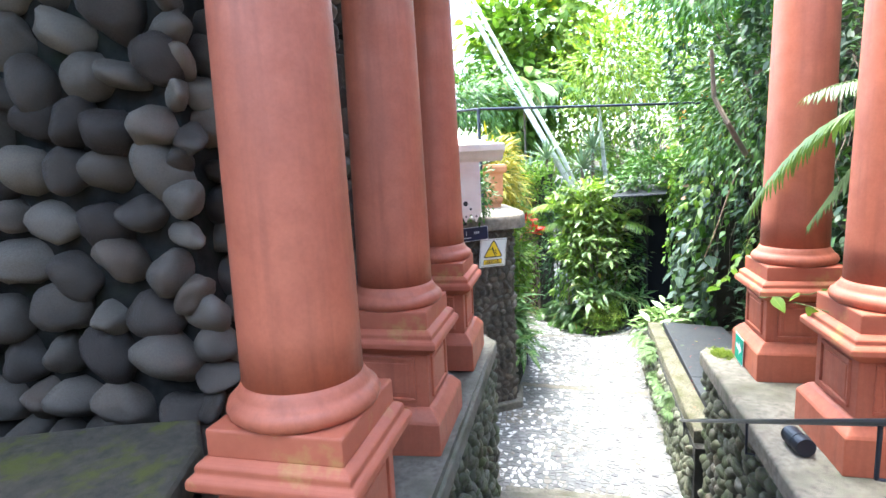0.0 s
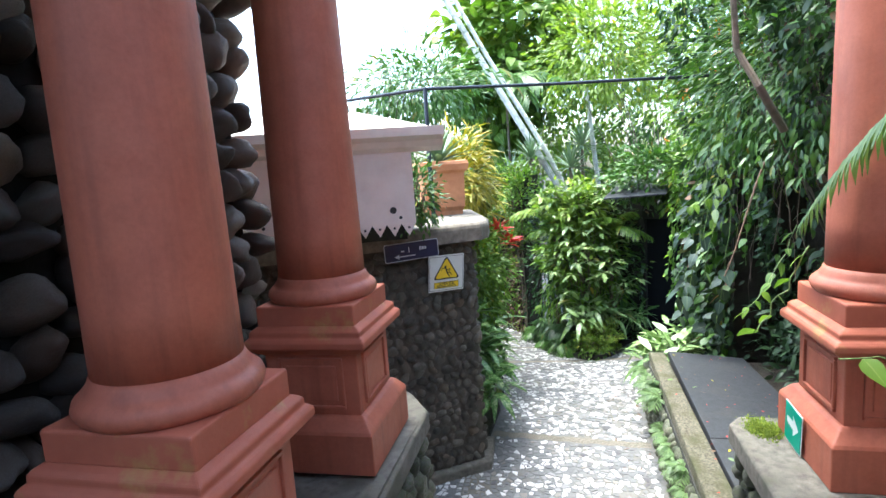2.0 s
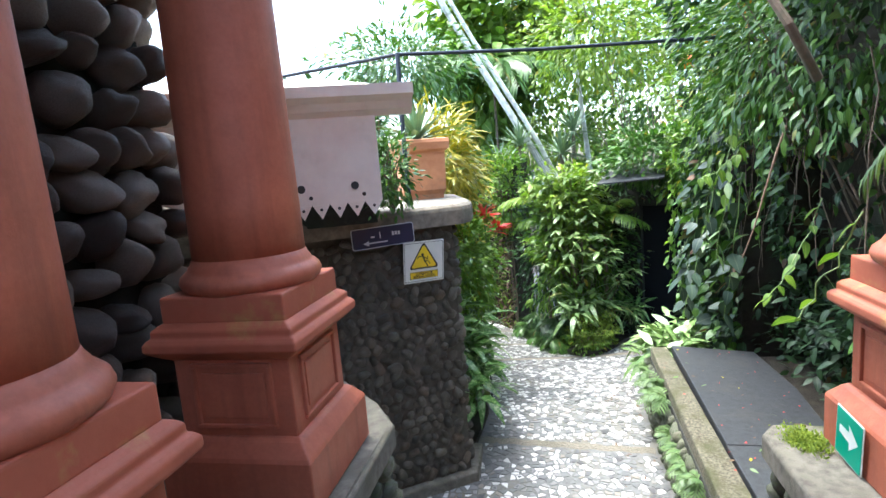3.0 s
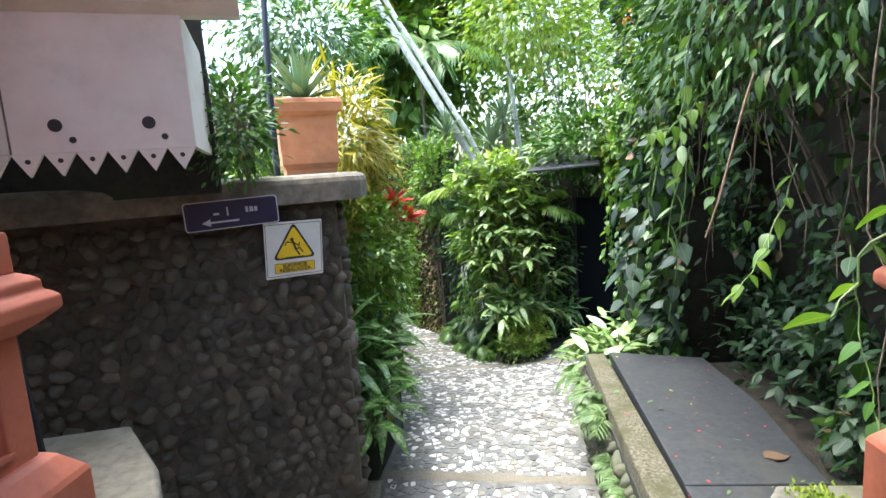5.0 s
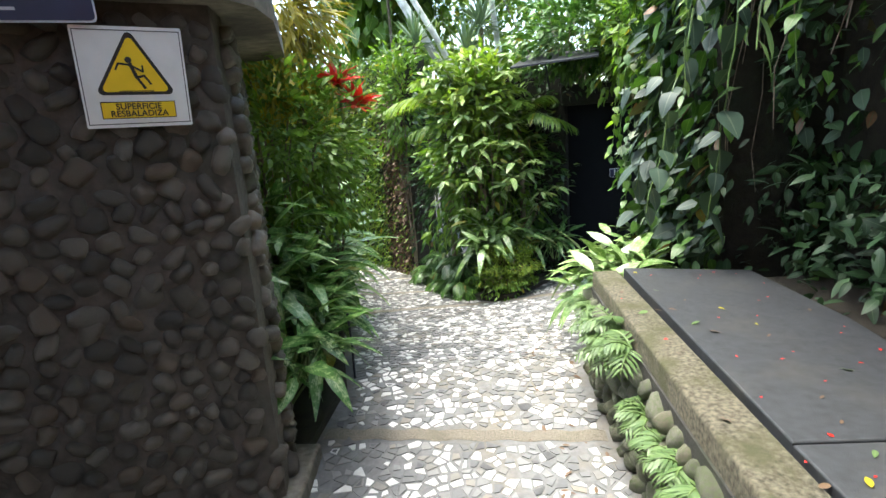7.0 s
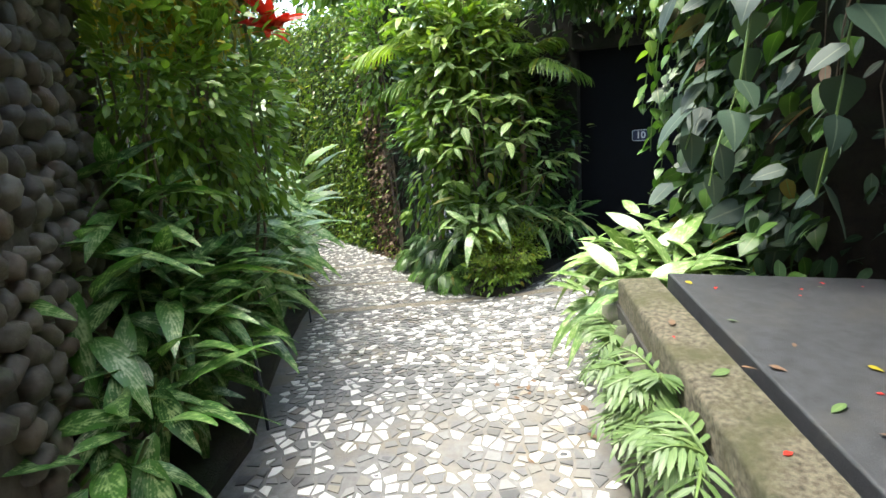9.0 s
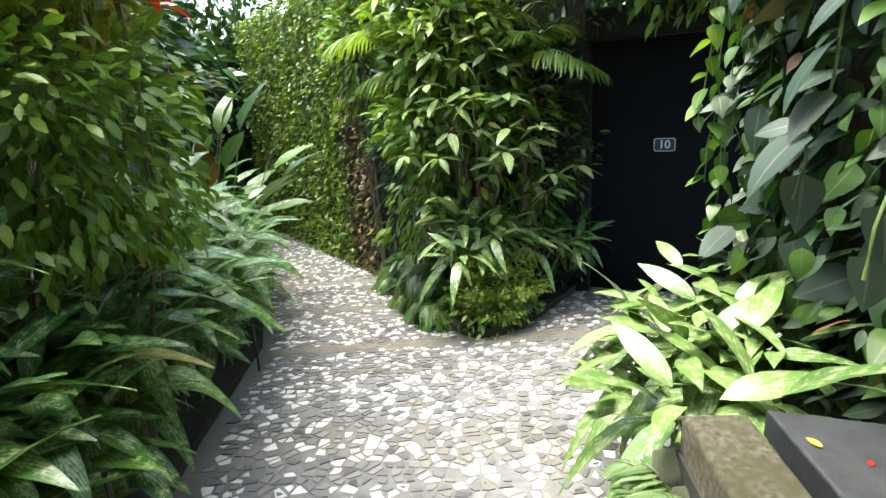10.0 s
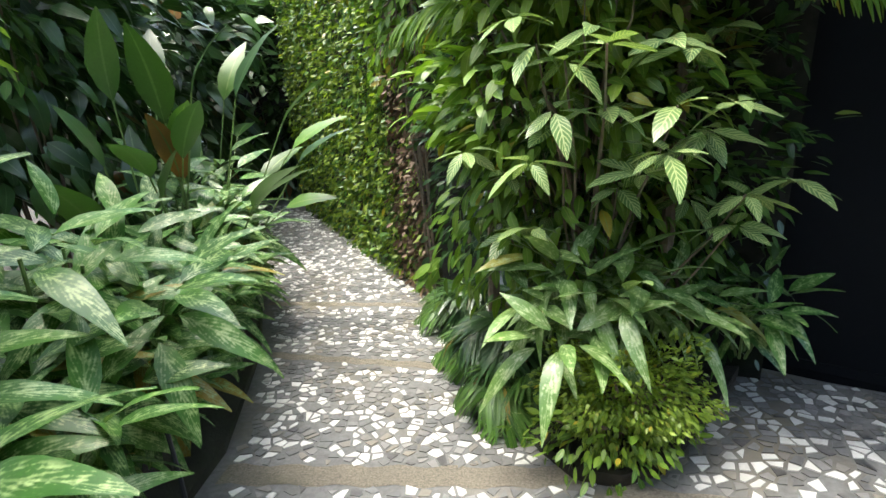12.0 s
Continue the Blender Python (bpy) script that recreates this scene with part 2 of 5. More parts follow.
BRIGHT = leaf_mat("bright_green_leaf", (0.08, 0.17, 0.016), (0.19, 0.31, 0.035), (0.26, 0.34, 0.08), "plain", (0.35, 0.28, 0.03), 0.42, 0.38)
# Lime leaf tone, with sunlight and far haze put into the colour.
LIME = leaf_mat("sunlit_lime_leaf", (0.12, 0.2, 0.018), (0.26, 0.36, 0.045), (0.3, 0.36, 0.1), "plain", (0.4, 0.33, 0.03), 0.45, 0.42)
CROTON = leaf_mat("yellow_croton_leaf", (0.24, 0.22, 0.014), (0.48, 0.38, 0.025), (0.4, 0.38, 0.06), "plain", (0.12, 0.2, 0.02), 0.4, 0.3)
GREY_LEAF = leaf_mat("grey_green_leaf", (0.022, 0.045, 0.03), (0.045, 0.08, 0.052), (0.1, 0.13, 0.085), "plain", (0.2, 0.09, 0.03), 0.55, 0.12)
FERN = leaf_mat("fern_leaf", (0.075, 0.14, 0.04), (0.15, 0.23, 0.085), (0.2, 0.28, 0.1), "plain", None, 0.45, 0.35)
AGAVE = leaf_mat("blue_green_succulent", (0.12, 0.19, 0.12), (0.22, 0.3, 0.18), (0.3, 0.35, 0.2), "plain", None, 0.45, 0.1)
MOSS = leaf_mat("bright_moss", (0.1, 0.16, 0.008), (0.2, 0.26, 0.015), None, "plain", None, 0.8, 0.2)


# ---- builders ----
def part(name, bm, material, parent=None, label="", smooth=False):
    me = bpy.data.meshes.new(name)
    bm.to_mesh(me)
    bm.free()
    me.materials.append(material)
    if smooth:
        me.polygons.foreach_set("use_smooth", [True] * len(me.polygons))
    ob = new(name, me)
    ob.parent = parent
    if label:
        ob["label"] = label
    return ob


def empty(name, m, label, category, group="", kind=""):
    e = new(name)
    e.matrix_world = m
    e.empty_display_size = 0.1
    return tagged(e, label, category, group, kind)


def box(bm, x0, y0, z0, x1, y1, z1, bevel=0.0):
    r = bmesh.ops.create_cube(bm, size=1, matrix=Matrix.Translation(((x0 + x1) / 2, (y0 + y1) / 2, (z0 + z1) / 2)) @ Matrix.Diagonal((x1 - x0, y1 - y0, z1 - z0, 1)))
    if bevel:
        edges = list({e for v in r["verts"] for e in v.link_edges})
        bmesh.ops.bevel(bm, geom=edges, offset=bevel, segments=2, affect="EDGES", profile=0.5)
    return bm


def box_bm(*a, **k):
    return box(bmesh.new(), *a, **k)


def rings(profile, n, square=False):
    """A turned (or, if square, four-sided) solid from (radius, z) pairs."""
    bm = bmesh.new()
    rows = []
    for r, z in profile:
        if square:
            rows.append([bm.verts.new((sx * r, sy * r, z)) for sx, sy in ((-1, -1), (1, -1), (1, 1), (-1, 1))])
        else:
            rows.append([bm.verts.new((r * math.cos(2 * math.pi * i / n), r * math.sin(2 * math.pi * i / n), z)) for i in range(n)])
    k = len(rows[0])
    for a, b in zip(rows, rows[1:]):
        for i in range(k):
            bm.faces.new((a[i], a[(i + 1) % k], b[(i + 1) % k], b[i]))
    bm.faces.new(list(reversed(rows[0])))
    bm.faces.new(rows[-1])
    return bm


def prism(poly, z0, z1, bevel=0.0):
    """An upright solid over a polygon of (x, y)."""
    bm = bmesh.new()
    lo = [bm.verts.new((x, y, z0)) for x, y in poly]
    hi = [bm.verts.new((x, y, z1)) for x, y in poly]
    bm.faces.new(list(reversed(lo)))
    top = bm.faces.new(hi)
    for i in range(len(poly)):
        j = (i + 1) % len(poly)
        bm.faces.new((lo[i], lo[j], hi[j], hi[i]))
    bmesh.ops.recalc_face_normals(bm, faces=bm.faces)
    if bevel:
        bmesh.ops.bevel(bm, geom=list(top.edges), offset=bevel, segments=3, affect="EDGES", profile=0.5)
    return bm


def tube(points, radius, n=8, taper=1.0):
    """A round rod along points, thinning to taper times its radius."""
    bm = bmesh.new()
    pts = [Vector(p) for p in points]
    rows = []
    for i, p in enumerate(pts):
        d = (pts[min(i + 1, len(pts) - 1)] - pts[max(i - 1, 0)]).normalized()
        a = d.orthogonal().normalized() if abs(d.z) > 0.95 else d.cross(Vector((0, 0, 1))).normalized()
        b = d.cross(a)
        r = radius * (1 + (taper - 1) * i / max(1, len(pts) - 1))
        rows.append([bm.verts.new(p + r * (a * math.cos(2 * math.pi * k / n) + b * math.sin(2 * math.pi * k / n))) for k in range(n)])
    for a, b in zip(rows, rows[1:]):
        for k in range(n):
            bm.faces.new((a[k], a[(k + 1) % n], b[(k + 1) % n], b[k]))
    bm.faces.new(list(reversed(rows[0])))
    bm.faces.new(rows[-1])
    bmesh.ops.recalc_face_normals(bm, faces=bm.faces)
    return bm


def bend(a, b, sag, n=8, wobble=0.0, rng=random):
    """Points from a to b that sag in the middle and wander a little."""
    a, b = Vector(a), Vector(b)
    out = []
    for i in range(n + 1):
        s = i / n
        p = a.lerp(b, s)
        p.z -= sag * 4 * s * (1 - s)
        if 0 < i < n:
            p += Vector((rng.uniform(-1, 1), rng.uniform(-1, 1), rng.uniform(-1, 1))) * wobble
        out.append(p)
    return out


RNG = np.random.default_rng(7)


def leaf_shape(width, n=4, fold=0.12, droop=0.25, peak=0.45, wave=0.0):
    """A leaf blade one unit long along y: vertices, faces and their place across and along the blade."""
    v, uv, f = [], [], []
    p = math.log(0.5) / math.log(peak)
    for i in range(n + 1):
        s = i / n
        w = max(0.012, width * 0.5 * math.sin(math.pi * min(1, max(0, s)) ** p) ** 0.85) if 0 < i < n else 0.008
        z = -droop * s * s
        for k, u in ((-1, 0.0), (0, 0.5), (1, 1.0)):
            v.append((k * w, s, z + abs(k) * w * fold + (wave * width * math.sin(9 * s + k) if k else 0)))
            uv.append((u, s))
    for i in range(n):
        a = 3 * i
        f += [(a, a + 1, a + 4, a + 3), (a + 1, a + 2, a + 5, a + 4)]
    return np.array(v), np.array(f), np.array(uv)


def np_mesh(name, v, f, uv, material, smooth=True):
    me = bpy.data.meshes.new(name)
    nv, nf = len(v), len(f)
    me.vertices.add(nv)
    me.vertices.foreach_set("co", np.asarray(v, dtype=np.float32).ravel())
    me.loops.add(nf * 4)
    me.loops.foreach_set("vertex_index", np.asarray(f, dtype=np.int32).ravel())
    me.polygons.add(nf)
    me.polygons.foreach_set("loop_start", np.arange(0, nf * 4, 4, dtype=np.int32))
    if smooth:
        me.polygons.foreach_set("use_smooth", np.ones(nf, dtype=bool))
    layer = me.uv_layers.new(name="UVMap")
    layer.data.foreach_set("uv", np.asarray(uv, dtype=np.float32)[np.asarray(f).ravel()].ravel())
    me.update(calc_edges=True)
    me.validate()
    me.materials.append(material)
    return me


def frames_for(d, roll=None):
    """Bases with y along d and z as near up as can be."""
    d = d / np.maximum(1e-9, np.linalg.norm(d, axis=1, keepdims=True))
    up = np.tile([0.0, 0.0, 1.0], (len(d), 1))
    x = np.cross(d, up)
    bad = np.linalg.norm(x, axis=1) < 1e-3
    x[bad] = [1, 0, 0]
    x /= np.linalg.norm(x, axis=1, keepdims=True)
    z = np.cross(x, d)
    if roll is not None:
        c, s = np.cos(roll)[:, None], np.sin(roll)[:, None]
        x, z = x * c + z * s, z * c - x * s
    return x, d, z


def leaf_mass(name, shape, pos, d, size, material, parent=None, roll=0.5, label=""):
    """Many blades of one shape as a single mesh."""
    v, f, uv = shape
    n = len(pos)
    x, y, z = frames_for(np.asarray(d, float), RNG.normal(0, roll, n))
    size = np.asarray(size).reshape(-1, 1) * np.ones((n, 1))
    V = pos[:, None, :] + size[:, :, None] * (v[None, :, 0:1] * x[:, None, :] + v[None, :, 1:2] * y[:, None, :] + v[None, :, 2:3] * z[:, None, :])
    F = f[None] + (np.arange(n) * len(v))[:, None, None]
    me = np_mesh(name, V.reshape(-1, 3), F.reshape(-1, 4), np.tile(uv, (n, 1)), material)
    ob = new(name, me)
    ob.parent = parent
    if label:
        ob["label"] = label
    return ob


def unit(n):
    v = RNG.normal(size=(n, 3))
    return v / np.linalg.norm(v, axis=1, keepdims=True)


def one_leaf(shape, name, material):
    return np_mesh(name, shape[0], shape[1], shape[2], material)


def put_leaf(me, parent, pos, d, size, roll=0.0, name="leaf"):
    """One blade as an object of its own under its plant."""
    x, y, z = frames_for(np.array([d], float), np.array([roll]))
    m = Matrix(((x[0][0], y[0][0], z[0][0], pos[0]), (x[0][1], y[0][1], z[0][1], pos[1]), (x[0][2], y[0][2], z[0][2], pos[2]), (0, 0, 0, 1)))
    ob = new(name, me)
    ob.parent = parent
    ob.matrix_local = m @ Matrix.Diagonal((size, size, size, 1))
    return ob


def crown(n, centre, radii, shell=0.55):
    """Places and outward directions for leaves through an uneven ellipsoid with gaps."""
    u = unit(n)
    lump = 1 + 0.28 * np.sin(u[:, 0] * 5 + centre[0] * 3) * np.sin(u[:, 1] * 6 + centre[1]) + 0.18 * np.sin(u[:, 2] * 9 + 1)
    r = (shell + (1 - shell) * RNG.random(n) ** 0.6) * lump
    p = np.array(centre) + u * np.array(radii) * r[:, None]
    d = u + 0.6 * unit(n) + np.array([0, 0, -0.25])
    return p, d


def zfloor(x, y):
    """Height of the paved path: level at first, then falling; the landing at the door lies a little higher."""
    s = min(1, max(0, (y - 8.3) / 5.0))
    z = -1.58 - 0.74 * s * (1 + 0.35 * s * (1 - s)) - 0.02 * max(0, y - 13.3)
    k = min(1, max(0, (x - 0.2) / 1.3))
    return z + 0.17 * k * k * (3 - 2 * k) * min(1, max(0, (y - 9.0) / 2))


# ---- setting ----
tagged(part("ground", box_bm(-300, -300, -3.4, 300, 300, -2.9), SOIL), "dark bare soil ground reaching the horizon", "ground", kind="structure")


def heightfield(name, x0, y0, x1, y1, step, dz, material):
    bm = bmesh.new()
    nx, ny = int((x1 - x0) / step), int((y1 - y0) / step)
    vs = [[bm.verts.new((x0 + i * step, y0 + j * step, zfloor(x0 + i * step, y0 + j * step) + dz)) for i in range(nx + 1)] for j in range(ny + 1)]
    for j in range(ny):
        for i in range(nx):
            bm.faces.new((vs[j][i], vs[j][i + 1], vs[j + 1][i + 1], vs[j + 1][i]))
    return part(name, bm, material, smooth=True)


path = tagged(heightfield("path", -7, 4.6, 5, 20, 0.1, -0.001, GROUT), "garden path paved with broken white and grey tiles", "path", kind="structure")

# stair that leads down between the two column walls
stairs = empty("stairs", pose(0, 0, 0), "concrete stair going down between column walls", "stairs", kind="structure")
for i in range(9):
    part("step", box_bm(-0.52, -3.0 if i == 0 else 1.95 + 0.35 * (i - 1), -1.75, 1.04, 1.95 + 0.35 * i, -0.175 * i - 0.002, bevel=0.008), CONCRETE, stairs)

# column walls with their coping ledges
LEDGE_L, LEDGE_R = -0.05, -0.115


def ledge_z(y):
    """Top of the left ledge, which falls a little towards the start of the walk."""
    return float(np.interp(y, [1.9, 4.3], [-0.14, -0.03]))


def sloped(bm, z_old):
    for v in bm.verts:
        v.co.z += ledge_z(v.co.y) - z_old
    return bm


lw = tagged(part("wall_left", prism([(-1.75, -3), (-0.6, -3), (-0.6, 4.72), (-1.05, 5.2), (-1.75, 5.0)], -2.0, LEDGE_L - 0.2), MORTAR), "low cobbled wall under the column ledge", "wall", kind="structure")
ledge_l = tagged(part("ledge_left", sloped(prism([(-1.72, -3), (-0.55, -3), (-0.555, 1.9), (-0.56, 4.70), (-0.72, 4.93), (-1.02, 5.22), (-1.72, 5.0), (-1.72, 1.9)], LEDGE_L - 0.11, LEDGE_L, 0.02), LEDGE_L), CONCRETE), "weathered mossy concrete ledge", "ledge", kind="structure")
rw = tagged(part("wall_right", prism([(1.14, -3), (3.2, -3), (3.2, 4.85), (1.14, 4.85)], -2.0, LEDGE_R - 0.115), MORTAR), "cobbled wall under the column ledge", "wall", kind="structure")
ledge_r = tagged(part("ledge_right", prism([(1.08, -3), (3.2, -3), (3.2, 4.95), (1.16, 4.95), (1.09, 4.86)], LEDGE_R - 0.11, LEDGE_R, 0.02), CONCRETE), "weathered mossy concrete ledge", "ledge", kind="structure")

# cobbled back wall, closing walls and an unseen ceiling added to shade the colonnade
cob = tagged(part("wall_cobbled", prism([(-4.2, 2.38), (-1.58, 2.38), (-1.58, 4.62), (-2.1, 4.62), (-2.1, 3.0), (-4.2, 3.0)], -0.3, 3.4), BLACK_STONE), "wall of large dark river stones", "wall", kind="structure")
tagged(part("wall_side", box_bm(-4.4, -3.3, -0.3, -4.2, 3.0, 3.5), WALL_MORTAR), "plain rendered wall beside the colonnade", "wall", kind="structure")
tagged(part("terrace_floor", box_bm(-4.2, -3.0, -0.3, -1.72, 2.38, -0.145), CONCRETE), "worn concrete terrace floor behind the columns", "floor", kind="structure")
tagged(part("wall_back", box_bm(-4.4, -3.3, -0.3, 3.4, -3.0, 3.5), WALL_MORTAR), "plain rendered wall behind the colonnade", "wall", kind="structure")
tagged(part("ceiling", box_bm(-4.4, 0.7, 3.4, 0.75, 5.0, 3.55), WHITE_WOOD), "unseen ceiling added to shade the colonnade", "ceiling", kind="structure")

# wall with the signs: an oblique front and a long side, filled as a terrace behind
DX, DY = 0.819, 0.574                      # direction of the oblique front
CORNER = (-0.62, 6.76)
front_l = (CORNER[0] - 2.9 * DX, CORNER[1] - 2.9 * DY)
sign_wall = tagged(part("wall_signs", prism([front_l, CORNER, (-0.67, 6.97), (-1.2, 8.3), (-2.2, 8.6), (-7, 8.6), (-7, front_l[1])], -2.2, 0.70), WALL_MORTAR), "cobble-faced retaining wall with rounded corner", "wall", kind="structure")
NX, NY = DY, -DX                           # outward normal of that front


def off(p, d, along=0.0):
    return (p[0] + NX * d + DX * along, p[1] + NY * d + DY * along)


cope_poly = [off(front_l, 0.1), off(CORNER, 0.1, 0.06), (-0.47, 6.86), (-0.5, 7.15), (-0.86, 8.33), (-2.15, 8.72), (-7, 8.72), (-7, front_l[1])]
tagged(part("coping", prism(cope_poly, 0.70, 0.87, 0.055), COPING), "rounded weathered concrete wall coping", "coping", kind="structure")
foot_poly = [off(front_l, 0.09), off(CORNER, 0.09, 0.03), (-0.55, 6.86), (-0.58, 7.2), (-1.6, 7.2), (-7, front_l[1])]
tagged(part("wall_plinth", prism(foot_poly, -2.2, -1.49, 0.02), CONCRETE), "low mossy concrete plinth along a wall foot", "plinth", kind="structure")

# kerb wall with the dark slab bench
kerb = tagged(part("kerb_wall", prism([(1.06, 4.8), (1.3, 4.8), (1.3, 8.06), (1.1, 8.06)], -2.0, -0.95), MORTAR), "low mossy stone kerb wall", "wall", kind="structure")
tagged(part("kerb_coping", prism([(1.07, 4.9), (1.26, 4.9), (1.27, 8.06), (1.11, 8.06)], -0.95, -0.84, 0.015), KERB_TOP), "pebbled concrete kerb top", "kerb", kind="structure")
tagged(part("bed_under_slab", box_bm(1.3, 4.86, -2.0, 3.2, 8.0, -0.93), SOIL), "soil bed behind the kerb", "soil", kind="structure")
slabs = empty("slab_bench", pose(0, 0, 0), "dark grey painted slab bench strewn with petals", "bench")
SLAB_N = [(1.275, 4.9), (2.0, 4.9), (2.0, 6.055), (1.275, 6.055)]
SLAB_F = [(1.28, 6.065), (1.98, 6.065), (2.06, 7.0), (2.02, 7.85), (1.31, 8.05)]
part("slab", prism(SLAB_N, -0.90, -0.825, 0.008), SLATE, slabs)
part("slab", prism(SLAB_F, -0.90, -0.825, 0.008), SLATE, slabs)
green_wall_r = tagged(part("wall_green", box_bm(2.75, -3.0, -2.0, 3.1, 9.6, 3.4), SOIL), "dark earth bank behind hanging vines", "wall", kind="structure")


# soil beds
def bed(name, poly, h, label):
    """A soil bed whose top follows the slope of the path."""
    bm = bmesh.new()
    top = [bm.verts.new((x, y, zfloor(x, y) + h)) for x, y in poly]
    low = [bm.verts.new((x, y, zfloor(x, y) - 0.3)) for x, y in poly]
    bm.faces.new(top)
    bm.faces.new(list(reversed(low)))
    for i in range(len(poly)):
        j = (i + 1) % len(poly)
        bm.faces.new((low[i], low[j], top[j], top[i]))
    bmesh.ops.triangulate(bm, faces=[f for f in bm.faces if len(f.verts) > 4])
    bmesh.ops.recalc_face_normals(bm, faces=bm.faces)
    return tagged(part(name, bm, SOIL), label, "flower bed", kind="structure")


bed("bed_left", [(-0.66, 7.15), (-0.62, 8.0), (-0.95, 9.2), (-1.15, 10.1), (-2.4, 10.3), (-2.4, 7.3)], 0.06, "dark planted soil bed beside the path")
bed("bed_left_far", [(-1.16, 10.1), (-1.3, 10.8), (-1.85, 12.1), (-3.2, 14.5), (-4.6, 17.2), (-8, 17.2), (-8, 10.3), (-2.4, 10.3)], 0.05, "dark planted soil bed beside the path")
ISLAND = [(0.32, 11.05), (0.48, 10.82), (0.68, 10.75), (0.88, 10.84), (1.2, 11.3), (1.52, 11.9), (1.6, 13.5), (-0.55, 13.3), (-0.45, 12.6)]
bed("bed_island", ISLAND, 0.07, "dark soil bed between path and door")
bed("bed_right", [(1.15, 8.1), (1.3, 8.7), (1.9, 9.3), (2.9, 9.7), (4.5, 9.7), (4.5, 8.1)], 0.10, "dark soil bed at the end of the slab")

# door in its stone wall
DU, DV = Vector((0.93, -0.367, 0)), Vector((0.367, 0.93, 0))
D0 = Vector((1.60, 11.84, 0))
DZ = -1.90


def dpt(u, v, z):
    p = D0 + DU * u + DV * v
    return (p.x, p.y, z)


def dbox(u0, v0, z0, u1, v1, z1, bevel=0.0):
    bm = box_bm(u0, v0, z0, u1, v1, z1, bevel=bevel)
    m = Matrix.Translation(D0) @ Matrix(((DU.x, DV.x, 0, 0), (DU.y, DV.y, 0, 0), (0, 0, 1, 0), (0, 0, 0, 1)))
    bm.transform(m)
    return bm


dw = empty("wall_door", pose(0, 0, 0), "dark stone wall round a door", "wall", kind="structure")
part("wall", dbox(-1.4, -0.12, -2.3, 0.0, 0.3, 0.75), BLACK_STONE, dw)
part("wall", dbox(1.55, -0.12, -2.3, 3.2, 0.3, 0.55), BLACK_STONE, dw)
part("lintel", dbox(-0.05, -0.16, 0.29, 1.6, 0.32, 0.55, 0.02), BLACK_STONE, dw)
door = empty("door_1", pose(0, 0, 0), "closed near-black wooden door with a number plate", "door", kind="structure")
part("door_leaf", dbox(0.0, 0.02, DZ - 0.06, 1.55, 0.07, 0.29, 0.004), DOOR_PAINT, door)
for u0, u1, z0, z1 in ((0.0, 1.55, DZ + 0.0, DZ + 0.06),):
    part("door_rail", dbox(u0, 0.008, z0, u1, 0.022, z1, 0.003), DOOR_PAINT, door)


def text_mesh(name, body, size, material, parent, m, label="", bold=0.0):
    cu = bpy.data.curves.new(name, "FONT")
    cu.body, cu.size, cu.align_x, cu.align_y, cu.extrude, cu.offset = body, size, "CENTER", "CENTER", 0.0006, bold
    tmp = bpy.data.objects.new(name, cu)
    scene.collection.objects.link(tmp)
    dg = bpy.context.evaluated_depsgraph_get()
    me = bpy.data.meshes.new_from_object(tmp.evaluated_get(dg))
    bpy.data.objects.remove(tmp)
    me.materials.clear()
    me.materials.append(material)
    ob = new(name, me)
    ob.parent = parent
    ob.matrix_local = m
    if label:
        ob["label"] = label
    return ob


def round_plate(w, h, d, r):
    bm = bmesh.new()
    pts = []
    for cx, cy, a0 in ((w / 2 - r, h / 2 - r, 0), (-w / 2 + r, h / 2 - r, 90), (-w / 2 + r, -h / 2 + r, 180), (w / 2 - r, -h / 2 + r, 270)):
        for k in range(5):
            a = radians(a0 + 22.5 * k)
            pts.append((cx + r * math.cos(a), cy + r * math.sin(a)))
    lo = [bm.verts.new((x, y, 0)) for x, y in pts]
    hi = [bm.verts.new((x, y, d)) for x, y in pts]
    bm.faces.new(hi)
    bm.faces.new(list(reversed(lo)))
    for i in range(len(pts)):
        j = (i + 1) % len(pts)
        bm.faces.new((lo[i], lo[j], hi[j], hi[i]))
    return bm


def facing(p, nx, ny, tilt=0.0):
    """A pose whose z looks out along (nx, ny) and whose y is up."""
    n = Vector((nx, ny, 0)).normalized()
    x = Vector((0, 0, 1)).cross(n)
    m = Matrix(((x.x, 0, n.x, p[0]), (x.y, 0, n.y, p[1]), (0, 1, 0, p[2]), (0, 0, 0, 1)))
    return m @ pose(0, 0, 0, 0, 0, tilt)


plate_at = dpt(0.615, 0.012, -0.59)
num = empty("number_plate", facing(plate_at, -DV.x, -DV.y), "dark blue enamel number plate reading 10 on a door", "number plate")
part("rim", round_plate(0.172, 0.112, 0.004, 0.02), LETTERS, num, "pale enamel rim")
part("plate", round_plate(0.160, 0.100, 0.006, 0.016), ENAMEL_BLUE, num)
text_mesh("digits", "10", 0.095, LETTERS, num, pose(0, 0, 0.0068), "pale digits 10", 0.002)
for o in num.children:
    o.location.z += 0.003

